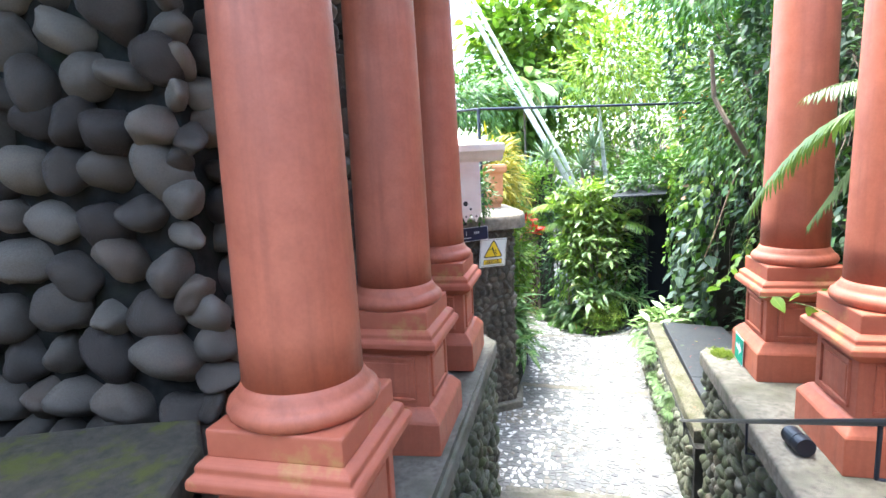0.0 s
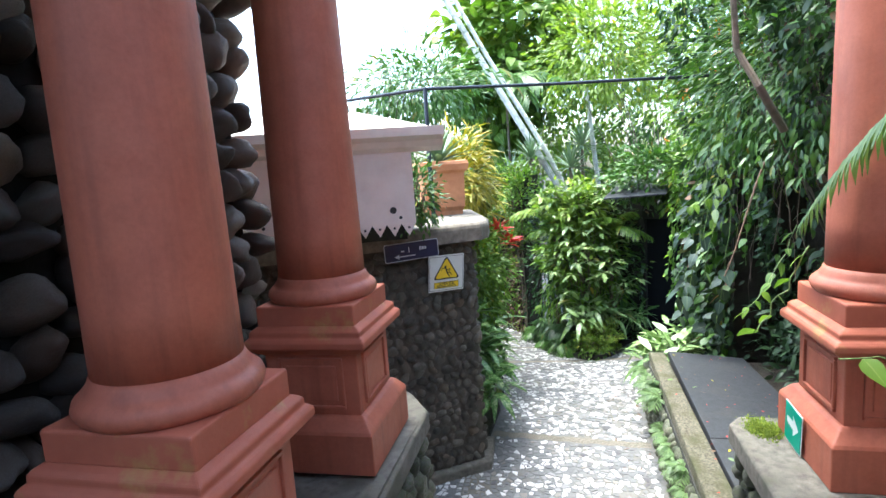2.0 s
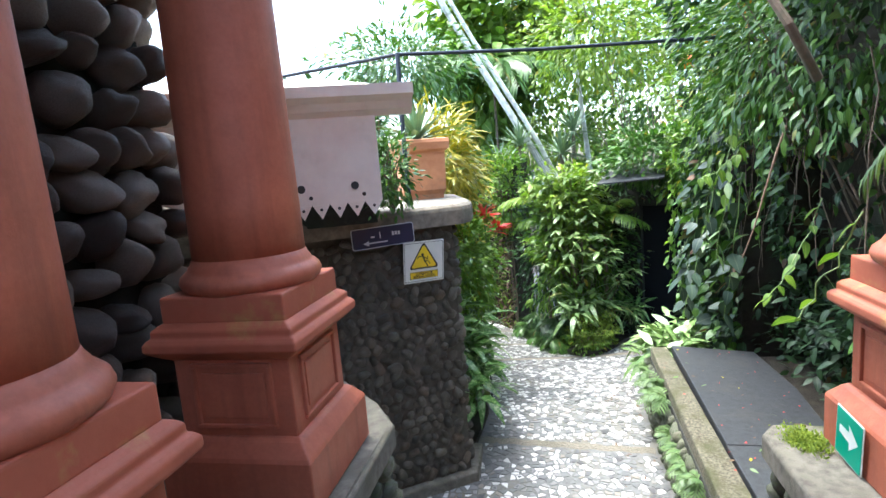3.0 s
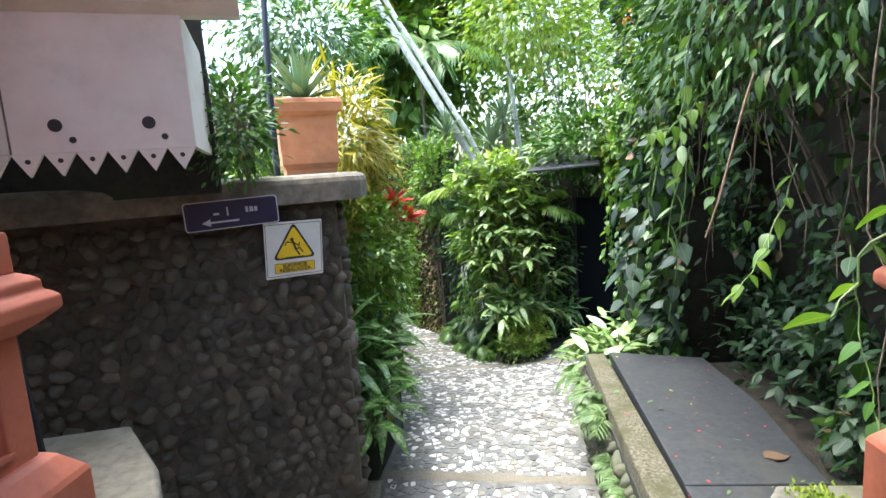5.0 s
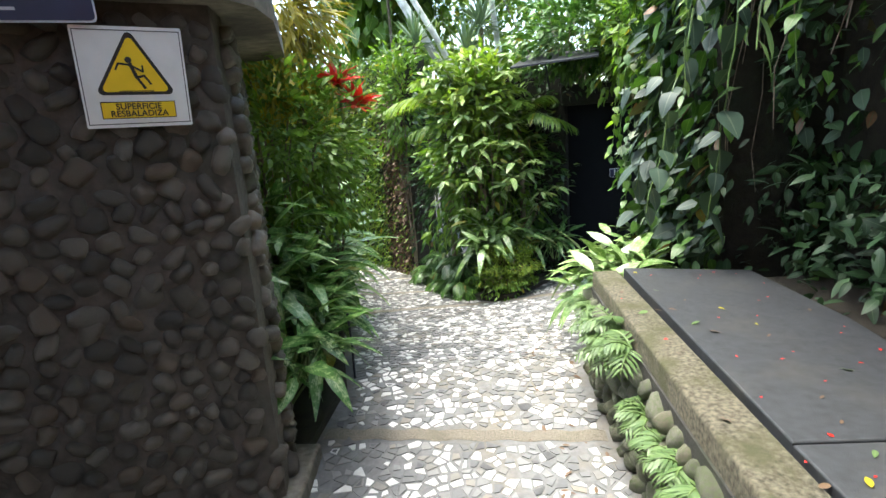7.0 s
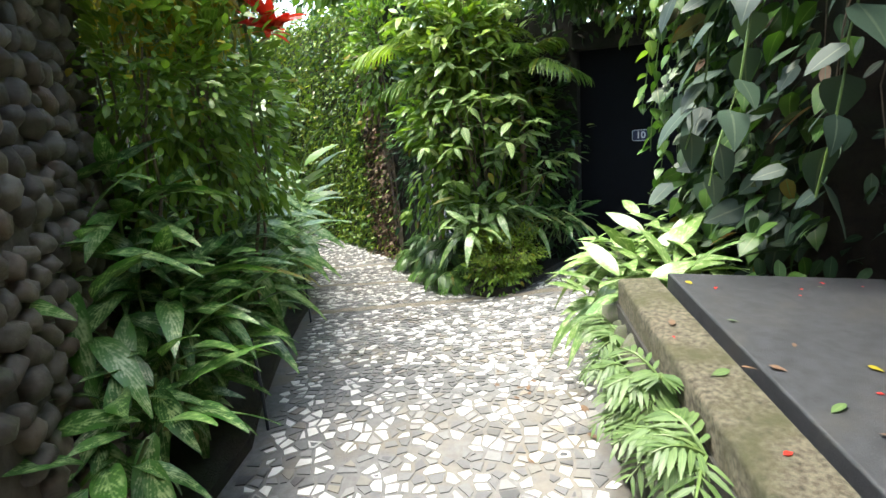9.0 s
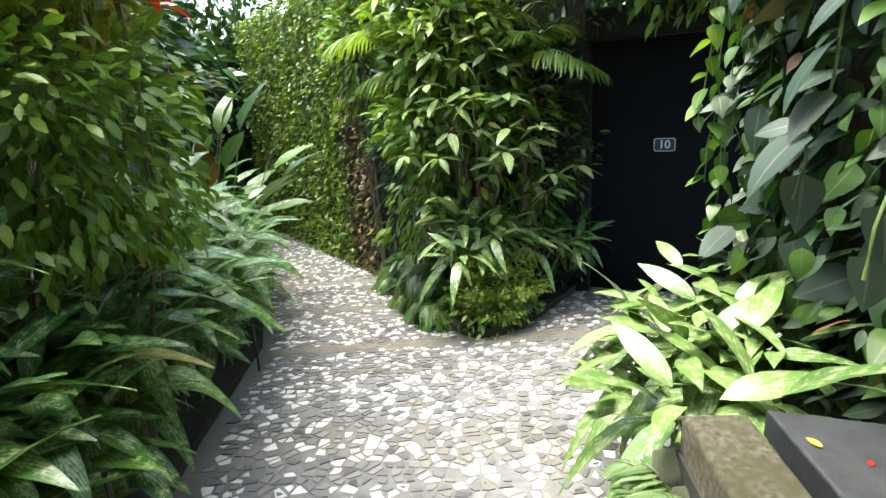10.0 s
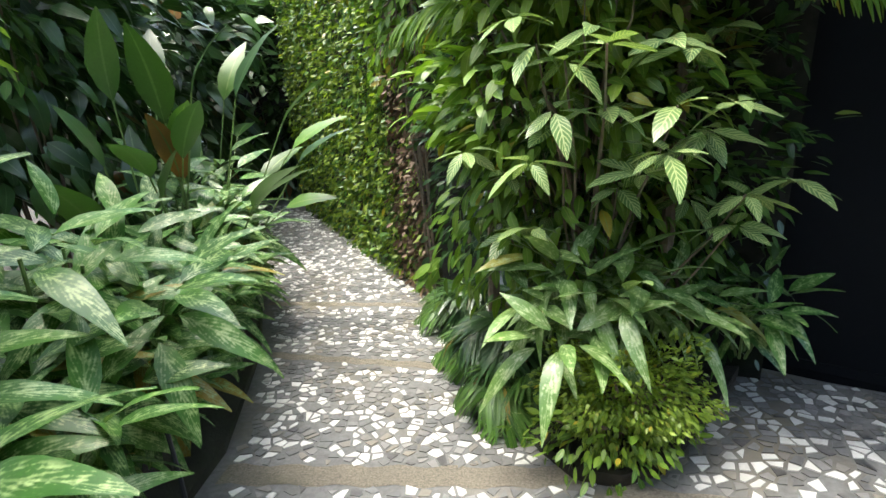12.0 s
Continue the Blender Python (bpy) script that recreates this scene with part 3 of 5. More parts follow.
# ---- columns ----
def column():
    e = empty("column", pose(0, 0, 0), "terracotta-painted column on a panelled pedestal", "column", "columns of the colonnade")
    part("base_block", rings([(0.305, 0.0), (0.305, 0.20), (0.298, 0.215), (0.262, 0.262), (0.245, 0.275)], 4, True), TERRA, e)
    part("die", rings([(0.236, 0.27), (0.236, 0.585)], 4, True), TERRA, e)
    for k in range(4):
        m = pose(0, 0, 0, 0, 0, 90 * k)
        bm = bmesh.new()
        for a in ((-0.165, 0.305, 0.165, 0.322), (-0.165, 0.545, 0.165, 0.562), (-0.165, 0.322, -0.148, 0.545), (0.148, 0.322, 0.165, 0.545)):
            box(bm, a[0], -0.249, a[1], a[2], -0.232, a[3], 0.004)
        box(bm, -0.128, -0.243, 0.345, 0.128, -0.232, 0.522, 0.004)
        bm.transform(m)
        part("panel", bm, TERRA, e)
    part("cap_moulding", rings([(0.238, 0.575), (0.262, 0.59), (0.282, 0.605), (0.306, 0.625), (0.306, 0.655), (0.294, 0.668), (0.282, 0.675), (0.282, 0.70), (0.268, 0.712), (0.25, 0.722)], 4, True), TERRA_WORN, e)
    part("plinth", rings([(0.248, 0.72), (0.248, 0.815), (0.243, 0.82)], 4, True), TERRA_WORN, e)
    part("torus_base", rings([(0.2, 0.81), (0.246, 0.813), (0.266, 0.83), (0.275, 0.852), (0.268, 0.873), (0.25, 0.89), (0.24, 0.894), (0.237, 0.905), (0.226, 0.92), (0.218, 0.94)], 44), TERRA, e, smooth=True)
    prof = [(0.2165 - 0.011 * z - 0.0015 * z * z, 0.935 + z) for z in np.linspace(0, 2.55, 14)]
    part("shaft", rings(prof, 40), TERRA, e, smooth=True)
    return e


first = column()
for ch in first.children:
    if ch.name.split(".")[0] in ("base_block", "cap_moulding", "plinth", "die"):
        bm = bmesh.new()
        bm.from_mesh(ch.data)
        bmesh.ops.bevel(bm, geom=[e for e in bm.edges if e.calc_face_angle(0) > 0.6], offset=0.006, segments=2, affect="EDGES", profile=0.5)
        bm.to_mesh(ch.data)
        bm.free()
first.matrix_world = pose(-0.94, 4.29, ledge_z(4.29), 0, 0, 1.5) @ Matrix.Scale(0.98, 4)
for x, y, z in ((-0.915, 3.175, ledge_z(3.175)), (-0.86, 1.955, ledge_z(1.955)), (1.62, 4.54, LEDGE_R), (1.655, 3.38, LEDGE_R), (1.67, 2.2, LEDGE_R)):
    copy_thing(first, pose(x, y, z))

# handrail on the right wall
rail = empty("handrail", pose(0, 0, 0), "thin black iron handrail on brackets", "handrail")
part("bar", tube([(1.05, 1.9, 0.74), (1.05, 5.28, -0.94), (1.05, 5.33, -0.96)], 0.013), IRON, rail)
for y in (2.2, 3.5, 5.2):
    z = 0.74 - 0.497 * (y - 1.9)
    part("bracket", tube([(1.05, y, z), (1.05, y, z - 0.2), (1.16, y, z - 0.21)], 0.008, 6), IRON, rail)

spot = empty("spotlight", pose(1.235, 3.32, LEDGE_R), "small black cylindrical spotlight lying on a ledge", "lamp")
for nm, pts, r_ in (("housing", [(0.02, -0.08, 0.052), (0.0, 0.07, 0.052)], 0.05), ("rim", [(0.0, 0.071, 0.052), (-0.002, 0.083, 0.052)], 0.045), ("fin", [(0.012, -0.02, 0.052), (0.011, -0.012, 0.052)], 0.0525)):
    part(nm, tube(pts, r_, 20), IRON, spot)

# mossy stone bench by the cobbled wall
sb = empty("stone_bench", pose(0, 0, 0), "mossy weathered stone bench against a cobbled wall", "bench")
MOSSY = rough_mat("mossy_bench_stone", (0.04, 0.034, 0.025), (0.085, 0.072, 0.052), (0.08, 0.085, 0.012), 18.0, 6.0, 0.9, (0.5, 0.64), 0.7, 0.01)
part("seat", prism([(-3.2, 1.15), (-1.2, 1.2), (-1.25, 1.66), (-1.38, 2.02), (-1.56, 2.24), (-1.9, 2.14), (-2.3, 1.98), (-3.2, 1.75)], 0.29, 0.42, 0.035), MOSSY, sb)
part("support", prism([(-3.0, 1.3), (-1.5, 1.3), (-1.6, 2.1), (-1.9, 2.05), (-3.0, 1.75)], -0.149, 0.29), MOSSY, sb)

# white eave with toothed trim over the side passage
eave = empty("eave", pose(-0.785, 5.52, 0, 0, 0, 24), "white-painted timber eave with toothed trim and holes", "roof eave")
part("fascia", box_bm(-2.6, -0.012, 1.0, 0.0, 0.012, 1.52), WHITE_WOOD, eave)
for i in range(25):
    bm = bmesh.new()
    x0 = -0.003 - 0.104 * i
    a = [bm.verts.new((x, -0.011, z)) for x, z in ((x0, 0.999), (x0 - 0.101, 0.999), (x0 - 0.05, 0.915))]
    b = [bm.verts.new((v.co.x, 0.011, v.co.z)) for v in a]
    bm.faces.new(list(reversed(a)))
    bm.faces.new(b)
    for k in range(3):
        bm.faces.new((a[k], a[(k + 1) % 3], b[(k + 1) % 3], b[k]))
    part("tooth", bm, WHITE_WOOD, eave)
    for dx, z, r in ((0.05, 0.972, 0.009),) + (((0.05, 1.1, 0.024), (0.0, 1.045, 0.012)) if i % 3 == 1 else ()):
        bm = rings([(r, 0), (r, 0.003)], 14)
        bm.transform(pose(x0 - dx, -0.0145, z, 90, 0, 0) @ pose(0, 0, -0.003))
        part("hole", bm, SIGN_BLACK, eave, "dark drilled hole")
for x in (-0.62, -1.24, -1.86):
    part("board_joint", box_bm(x - 0.003, -0.0155, 1.0, x + 0.003, -0.0125, 1.52), COPING, eave)
bm = bmesh.new()
prof = [(-0.012, 1.50), (-0.06, 1.53), (-0.085, 1.57), (-0.15, 1.60), (-0.15, 1.66), (0.05, 1.675), (0.05, 1.50)]
a = [bm.verts.new((-2.7, y, z)) for y, z in prof]
b = [bm.verts.new((0.22, y, z)) for y, z in prof]
bm.faces.new(list(reversed(b)))
bm.faces.new(a)
for k in range(len(prof)):
    j = (k + 1) % len(prof)
    bm.faces.new((a[k], b[k], b[j], a[j]))
bmesh.ops.recalc_face_normals(bm, faces=bm.faces)
part("gutter_moulding", bm, WHITE_WOOD, eave)
bm = bmesh.new()
vs = [bm.verts.new(p) for p in ((-2.7, 0.05, 1.66), (0.22, 0.05, 1.66), (-0.3, 1.0, 1.90), (-2.7, 1.0, 1.90))]
f = bm.faces.new(vs)
r = bmesh.ops.extrude_face_region(bm, geom=[f])
for v in r["geom"]:
    if isinstance(v, bmesh.types.BMVert):
        v.co.z -= 0.03
bmesh.ops.recalc_face_normals(bm, faces=bm.faces)
part("roof_sheet", bm, WHITE_WOOD, eave, "pale weathered sloping roof sheet")
# Added dark board; without it sky shows between eave and coping.
part("back_board", box_bm(-2.7, 0.74, 0.80, 0.02, 0.84, 1.80), MORTAR, eave, "dark board added to close the gap under the eave")
part("return_board", box_bm(-0.02, 0.0145, 1.0, 0.0, 1.2, 1.52), WHITE_WOOD, eave)

# signs on the cobbled wall
def wall_at(along, z, d):
    p = off(CORNER, d, along)
    return (p[0], p[1], z)


warn = empty("warning_sign", facing(wall_at(-0.30, 0.43, 0.06), NX, NY, -1) @ pose(0, 0, 0, 9, 0, 0), "white and yellow slippery-surface warning sign on a wall", "sign")
part("plate", round_plate(0.345, 0.345, 0.006, 0.006), SIGN_WHITE, warn)
bm = bmesh.new()
for a in ((-0.166, 0.158, 0.166, 0.161), (-0.166, -0.161, 0.166, -0.158), (-0.166, -0.158, -0.163, 0.158), (0.163, -0.158, 0.166, 0.158)):
    box(bm, a[0], a[1], 0.0062, a[2], a[3], 0.0072)
part("border", bm, SIGN_BLACK, warn)


def triangle(s, r, z0, z1, cy):
    bm = bmesh.new()
    pts = []
    for k in range(3):
        a0 = 90 + 120 * k
        c = ((s - 2 * r) * math.cos(radians(a0)), cy + (s - 2 * r) * math.sin(radians(a0)))
        for j in range(5):
            a = radians(a0 - 60 + 30 * j)
            pts.append((c[0] + r * math.cos(a), c[1] + r * math.sin(a)))
    lo = [bm.verts.new((x, y, z0)) for x, y in pts]
    hi = [bm.verts.new((x, y, z1)) for x, y in pts]
    bm.faces.new(hi)
    bm.faces.new(list(reversed(lo)))
    for i in range(len(pts)):
        j = (i + 1) % len(pts)
        bm.faces.new((lo[i], lo[j], hi[j], hi[i]))
    return bm


part("triangle_rim", triangle(0.152, 0.016, 0.0062, 0.0078, 0.018), SIGN_BLACK, warn, "black triangle rim")
part("triangle", triangle(0.130, 0.012, 0.0078, 0.0088, 0.018), SIGN_YELLOW, warn, "yellow warning triangle")
bm = bmesh.new()
bmesh.ops.create_uvsphere(bm, u_segments=12, v_segments=8, radius=0.011, matrix=pose(-0.012, 0.062, 0.009) @ Matrix.Diagonal((1, 1, 0.1, 1)))
for p, q, w in (((-0.008, 0.05), (0.008, 0.0), 0.012), ((-0.006, 0.045), (-0.045, 0.05), 0.007), ((-0.045, 0.05), (-0.055, 0.03), 0.006), ((-0.004, 0.042), (0.03, 0.022), 0.007), ((0.03, 0.022), (0.03, 0.042), 0.006), ((0.008, 0.002), (0.03, -0.035), 0.009), ((0.006, 0.002), (0.032, 0.008), 0.008), ((0.032, 0.008), (0.05, -0.02), 0.007)):
    d = Vector((q[0] - p[0], q[1] - p[1]))
    ang = math.degrees(math.atan2(d.y, d.x))
    bx = box_bm(-0.002, -w / 2, 0.009, d.length + 0.002, w / 2, 0.0098)
    bx.transform(pose(p[0], p[1], 0, 0, 0, ang))
    me = bpy.data.meshes.new("limb")
    bx.to_mesh(me)
    bx.free()
    bm.from_mesh(me)
    bpy.data.meshes.remove(me)
box(bm, -0.055, -0.046, 0.009, 0.055, -0.043, 0.0098)
part("pictogram", bm, SIGN_BLACK, warn, "black slipping pictogram")
part("caption_rim", box_bm(-0.121, -0.141, 0.0062, 0.121, -0.081, 0.0074), SIGN_BLACK, warn)
part("caption_field", box_bm(-0.118, -0.138, 0.0074, 0.118, -0.084, 0.0084), SIGN_YELLOW, warn, "yellow caption field")
text_mesh("caption", "SUPERFICIE", 0.030, SIGN_BLACK, warn, pose(0, -0.099, 0.0090), "black caption text", 0.0006)
text_mesh("caption", "RESBALADIZA", 0.030, SIGN_BLACK, warn, pose(0, -0.124, 0.0090), "black caption text", 0.0006)

arrow = empty("direction_sign", facing(wall_at(-0.63, 0.68, 0.108), NX, NY, 1.5), "dark blue direction sign with pale rim and arrow", "sign")
part("rim", round_plate(0.50, 0.160, 0.005, 0.018), LETTERS, arrow, "pale thin rim")
part("plate", round_plate(0.488, 0.148, 0.007, 0.015), ENAMEL_BLUE, arrow)
bm = bmesh.new()
box(bm, -0.14, -0.044, 0.0072, 0.03, -0.034, 0.0082)
tri_v = [bm.verts.new(p) for p in ((-0.165, -0.039, 0.0082), (-0.12, -0.06, 0.0082), (-0.12, -0.018, 0.0082))]
bm.faces.new(tri_v)
part("arrow", bm, LETTERS, arrow, "pale arrow")
for x0, x1, z0, z1 in ((-0.1, -0.07, 0.0, 0.012), (-0.03, -0.022, -0.01, 0.04), (0.07, 0.085, 0.0, 0.03), (0.092, 0.112, 0.0, 0.028), (0.118, 0.135, 0.0, 0.026)):
    part("letter_bar", box_bm(x0, z0, 0.0072, x1, z1, 0.0082), LETTERS, arrow, "worn pale letter")

exit_sign = empty("exit_sign", facing((1.309, 4.6, 0.0), -1, 0, -4), "green exit sign with a white arrow on a pedestal", "sign")
part("rim", round_plate(0.195, 0.205, 0.003, 0.006), SIGN_WHITE, exit_sign, "white rim")
part("plate", round_plate(0.183, 0.193, 0.005, 0.004), SIGN_GREEN, exit_sign)
bm = bmesh.new()
pts = [(-0.066, -0.002), (-0.066, 0.03), (0.005, 0.032), (0.0, 0.062), (0.07, 0.012), (0.008, -0.045), (0.008, -0.012), (-0.03, -0.008)]
lo = [bm.verts.new((x, y, 0.0058)) for x, y in pts]
bm.faces.new(lo)
part("arrow", bm, SIGN_WHITE, exit_sign, "white arrow")

# leaning iron stay beside the cobbled wall
stay = empty("leaning_stay", pose(0, 0, 0), "dark iron stay leaning beside a cobbled wall", "pole")
part("bar", tube([(-1.62, 4.95, 2.75), (-1.45, 4.95, 2.05), (-1.22, 4.95, 1.1), (-1.15, 4.95, ledge_z(4.95))], 0.022, 8), IRON, stay)

# pole, overhead bar and potted agave on the coping
pole = empty("pole", pose(-0.95, 6.70, 0.87), "dark blue iron pole with overhead bar", "pole")
part("post", tube([(0, 0, 0), (-0.03, 0.1, 0.6), (-0.06, 0.25, 1.27)], 0.02, 10), IRON, pole)
part("bar", tube([(-1.4, 0.55, 1.26), (-0.06, 0.25, 1.265), (1.1, 0.75, 1.26), (2.6, 1.0, 1.22)], 0.016, 8), IRON, pole)

pot = empty("planter_pot", pose(-1.12, 7.78, 0.868, 0, 0, 25) @ Matrix.Scale(0.92, 4), "square terracotta planter on a wall coping", "planter")
part("body", rings([(0.21, 0), (0.21, 0.05), (0.235, 0.1), (0.245, 0.5), (0.285, 0.53), (0.295, 0.6), (0.285, 0.635), (0.25, 0.645), (0.25, 0.6)], 4, True), POT, pot)
part("soil", box_bm(-0.245, -0.245, 0.59, 0.245, 0.245, 0.62), SOIL, pot)

# ---- stones ----
def stone_mesh(name, seed, sub, material, sq=1.0, lumpy=0.38):
    bm = bmesh.new()
    bmesh.ops.create_icosphere(bm, subdivisions=sub, radius=1.0)
    o = Vector((seed * 7.3, seed * 3.1, seed * 1.7))
    for v in bm.verts:
        p = v.co.copy()
        k = 1 + lumpy * noise.noise(p * 1.0 + o) + 0.4 * lumpy * abs(noise.noise(p * 1.9 + o)) + 0.05 * noise.noise(p * 4.5 + o)
        q = Vector([math.copysign(abs(c) ** sq, c) for c in p])
        v.co = q * k
    me = bpy.data.meshes.new(name)
    bm.to_mesh(me)
    bm.free()
    me.materials.append(material)
    me.polygons.foreach_set("use_smooth", [True] * len(me.polygons))
    return me


def scatter_wall(parent, rng, width, height, pitch, place, meshes, depth, limit, material, keep=None):
    """Stones laid in uneven courses over a wall; place(u, w) gives the pose on its face. The first limit stones are parts, the rest one joined part."""
    cells = []
    rows = int(height / (pitch * 0.82))
    for j in range(rows + 1):
        u = rng.uniform(-0.5, 0.5) * pitch
        while u < width:
            s = pitch * rng.uniform(0.6, 1.45)
            cells.append((u + s / 2, (j + rng.uniform(-0.22, 0.22)) * pitch * 0.82, s))
            u += s * 0.95
    if keep:
        cells.sort(key=keep)
    vs, fs = [], []
    for i, (u, w, s) in enumerate(cells):
        if u < 0 or u > width:
            continue
        me = rng.choice(meshes)
        a, b = s * 0.44 * rng.uniform(0.8, 1.06), pitch * 0.42 * rng.uniform(0.66, 1.15)
        m = place(u, w) @ pose(0, 0, 0, rng.uniform(-22, 22), rng.uniform(-22, 22), rng.uniform(-75, 75)) @ Matrix.Diagonal((a, b, depth * rng.uniform(0.75, 1.2), 1))
        if i < limit:
            ob = new("stone", me)
            ob.parent = parent
            ob.matrix_local = m
        else:
            base = len(vs)
            vs += [tuple(m @ v.co) for v in me.vertices]
            fs += [tuple(base + k for k in p.vertices) for p in me.polygons]
    if vs:
        me = bpy.data.meshes.new("stones")
        me.from_pydata(vs, [], fs)
        me.materials.append(material)
        me.polygons.foreach_set("use_smooth", [True] * len(me.polygons))
        ob = tagged(new("stones", me), kind="stuff")
        ob.parent = parent


srng = random.Random(5)
big = [stone_mesh("stone", s, 3, COBBLE, 0.95, 0.27) for s in range(9)]
scatter_wall(cob, srng, 2.25, 3.4, 0.205, lambda u, w: facing((-1.55, 2.42 + u, w), 1, 0), big, 0.15, 170, COBBLE)
scatter_wall(cob, srng, 2.3, 3.4, 0.265, lambda u, w: facing((-1.58 - u, 2.35, w), 0, -1), big, 0.15, 130, COBBLE)
scatter_wall(cob, srng, 0.16, 3.4, 0.17, lambda u, w: facing((-1.62 + 0.5 * u, 2.33 + 0.5 * u, w), 0.75, -0.66), big, 0.12, 40, COBBLE)
scatter_wall(cob, srng, 0.5, 3.4, 0.2, lambda u, w: facing((-1.55 - u, 4.63, w - 0.1), 0, 1), big, 0.125, 50, COBBLE)
small = [stone_mesh("stone", 20 + s, 2, PEBBLE, 0.8) for s in range(8)]
scatter_wall(sign_wall, srng, 2.7, 2.1, 0.105, lambda u, w: facing((*off(CORNER, -0.012, -u), 0.62 - w), NX, NY), small, 0.038, 300, PEBBLE, keep=lambda c: c[0] + 0.25 * abs(c[1] - 1))
scatter_wall(sign_wall, srng, 1.4, 2.2, 0.11, lambda u, w: facing((-0.645 - 0.4 * u, 6.9 + u, 0.62 - w), 0.93, 0.37), small, 0.05, 0, PEBBLE)
mossy = [stone_mesh("stone", 40 + s, 2, KERB_STONE, 0.85) for s in range(8)]
scatter_wall(kerb, srng, 3.3, 0.62, 0.125, lambda u, w: facing((1.065 + 0.012 * u, 4.85 + u, -1.03 - w), -1, 0), mossy, 0.055, 180, KERB_STONE)
scatter_wall(lw, srng, 4.6, 1.7, 0.14, lambda u, w: facing((-0.605, 4.68 - u, -0.22 - w), 1, 0), mossy, 0.05, 120, KERB_STONE)
scatter_wall(lw, srng, 0.6, 1.6, 0.14, lambda u, w: facing((-0.62 - 0.66 * u, 4.74 + 0.7 * u, -0.22 - w), 0.73, 0.68), mossy, 0.05, 40, KERB_STONE)
scatter_wall(rw, srng, 4.6, 1.7, 0.13, lambda u, w: facing((1.145, 4.8 - u, -0.26 - w), -1, 0), mossy, 0.05, 120, KERB_STONE)
scatter_wall(rw, srng, 1.2, 0.75, 0.13, lambda u, w: facing((1.2 + u, 4.85, -0.26 - w), 0, 1), mossy, 0.05, 40, KERB_STONE)

# ---- plants ----
prng = random.Random(21)
LANCE = [leaf_shape(0.285, 7, 0.16, d, 0.42, 0.05) for d in (0.3, 0.55, 0.85)]
OVATE = [leaf_shape(0.4, 6, 0.14, d, 0.43, 0.03) for d in (0.12, 0.35)]
HEART = [leaf_shape(0.66, 6, 0.10, d, 0.33, 0.02) for d in (0.15, 0.4)]
SMALL = leaf_shape(0.42, 3, 0.15, 0.2, 0.5)
NARROW = leaf_shape(0.13, 3, 0.15, 0.5, 0.4)
LOBE = leaf_shape(0.24, 3, 0.15, 0.3, 0.45)
POINT = leaf_shape(0.3, 3, 0.15, 0.3, 0.4)
FROND = leaf_shape(0.2, 3, 0.1, 0.25, 0.4)
BROAD = leaf_shape(0.34, 6, 0.14, 0.35, 0.45, 0.03)


def meshes_of(shapes, name, material):
    return [one_leaf(s, name, material) for s in shapes]


def variegated_clump(name, seed, height, stems, per, size, material, label, spread=0.26, group="variegated clumps"):
    """A leafy clump: several stems, each with long blades arching out of its top."""
    r = random.Random(seed)
    e = empty(name, pose(0, 0, 0), label, "plant", group)
    leaves = meshes_of(LANCE, "leaf", material)
    for s in range(stems):
        a = 2 * math.pi * (s + r.uniform(-0.3, 0.3)) / stems
        lean = r.uniform(0.3, 1.0) * spread
        top = Vector((math.cos(a) * lean, math.sin(a) * lean, height * r.uniform(0.65, 1.1)))
        pts = [Vector((0.3 * top.x, 0.3 * top.y, 0)), Vector((0.7 * top.x, 0.7 * top.y, 0.5 * top.z)), top]
        part("stem", tube(pts, 0.009, 6, 0.7), STEM, e)
        for k in range(per):
            b = a + k * 2.4 + r.uniform(-0.4, 0.4)
            f = k / per
            el = radians(42 - 62 * f + r.uniform(-14, 14))
            d = (math.cos(b) * math.cos(el), math.sin(b) * math.cos(el), math.sin(el))
            p0 = pts[1].lerp(top, 1.05 - 0.38 * f)
            pet = size * 0.28
            p = (p0.x + d[0] * pet, p0.y + d[1] * pet, p0.z + d[2] * pet + 0.02)
            put_leaf(leaves[min(2, int(f * 3))], e, p, d, size * r.uniform(0.75, 1.15), r.uniform(-0.5, 0.5))
    return e


AG_LOW = variegated_clump("aglaonema", 1, 0.40, 6, 8, 0.29, SILVER, "aglaonema clump with silver-patched green leaves")
AG_MID = variegated_clump("aglaonema", 2, 0.72, 7, 8, 0.31, SILVER, "tall aglaonema clump with silver-patched green leaves")
AG_TALL = variegated_clump("aglaonema", 3, 1.2, 8, 8, 0.33, SILVER, "tall leaning aglaonema clump with silver-patched leaves", 0.34)
AG_PALE = variegated_clump("aglaonema", 4, 0.26, 6, 7, 0.30, PALE_SILVER, "pale cream-green aglaonema clump", 0.22)
for ob, at in ((AG_LOW, (-0.86, 7.55, -1.3)), (AG_MID, (-1.0, 8.3, -1.55)), (AG_TALL, (-1.3, 8.9, -1.6)), (AG_PALE, (1.34, 8.42, -1.25))):
    ob.matrix_world = pose(*at)


def left_edge(y):
    ys = [7.0, 8.1, 9.2, 10.2, 10.8, 12.1, 12.9, 14.5, 16.9]
    xs = [-0.6, -0.58, -0.85, -1.08, -1.22, -1.75, -2.2, -3.1, -4.4]
    return float(np.interp(y, ys, xs))


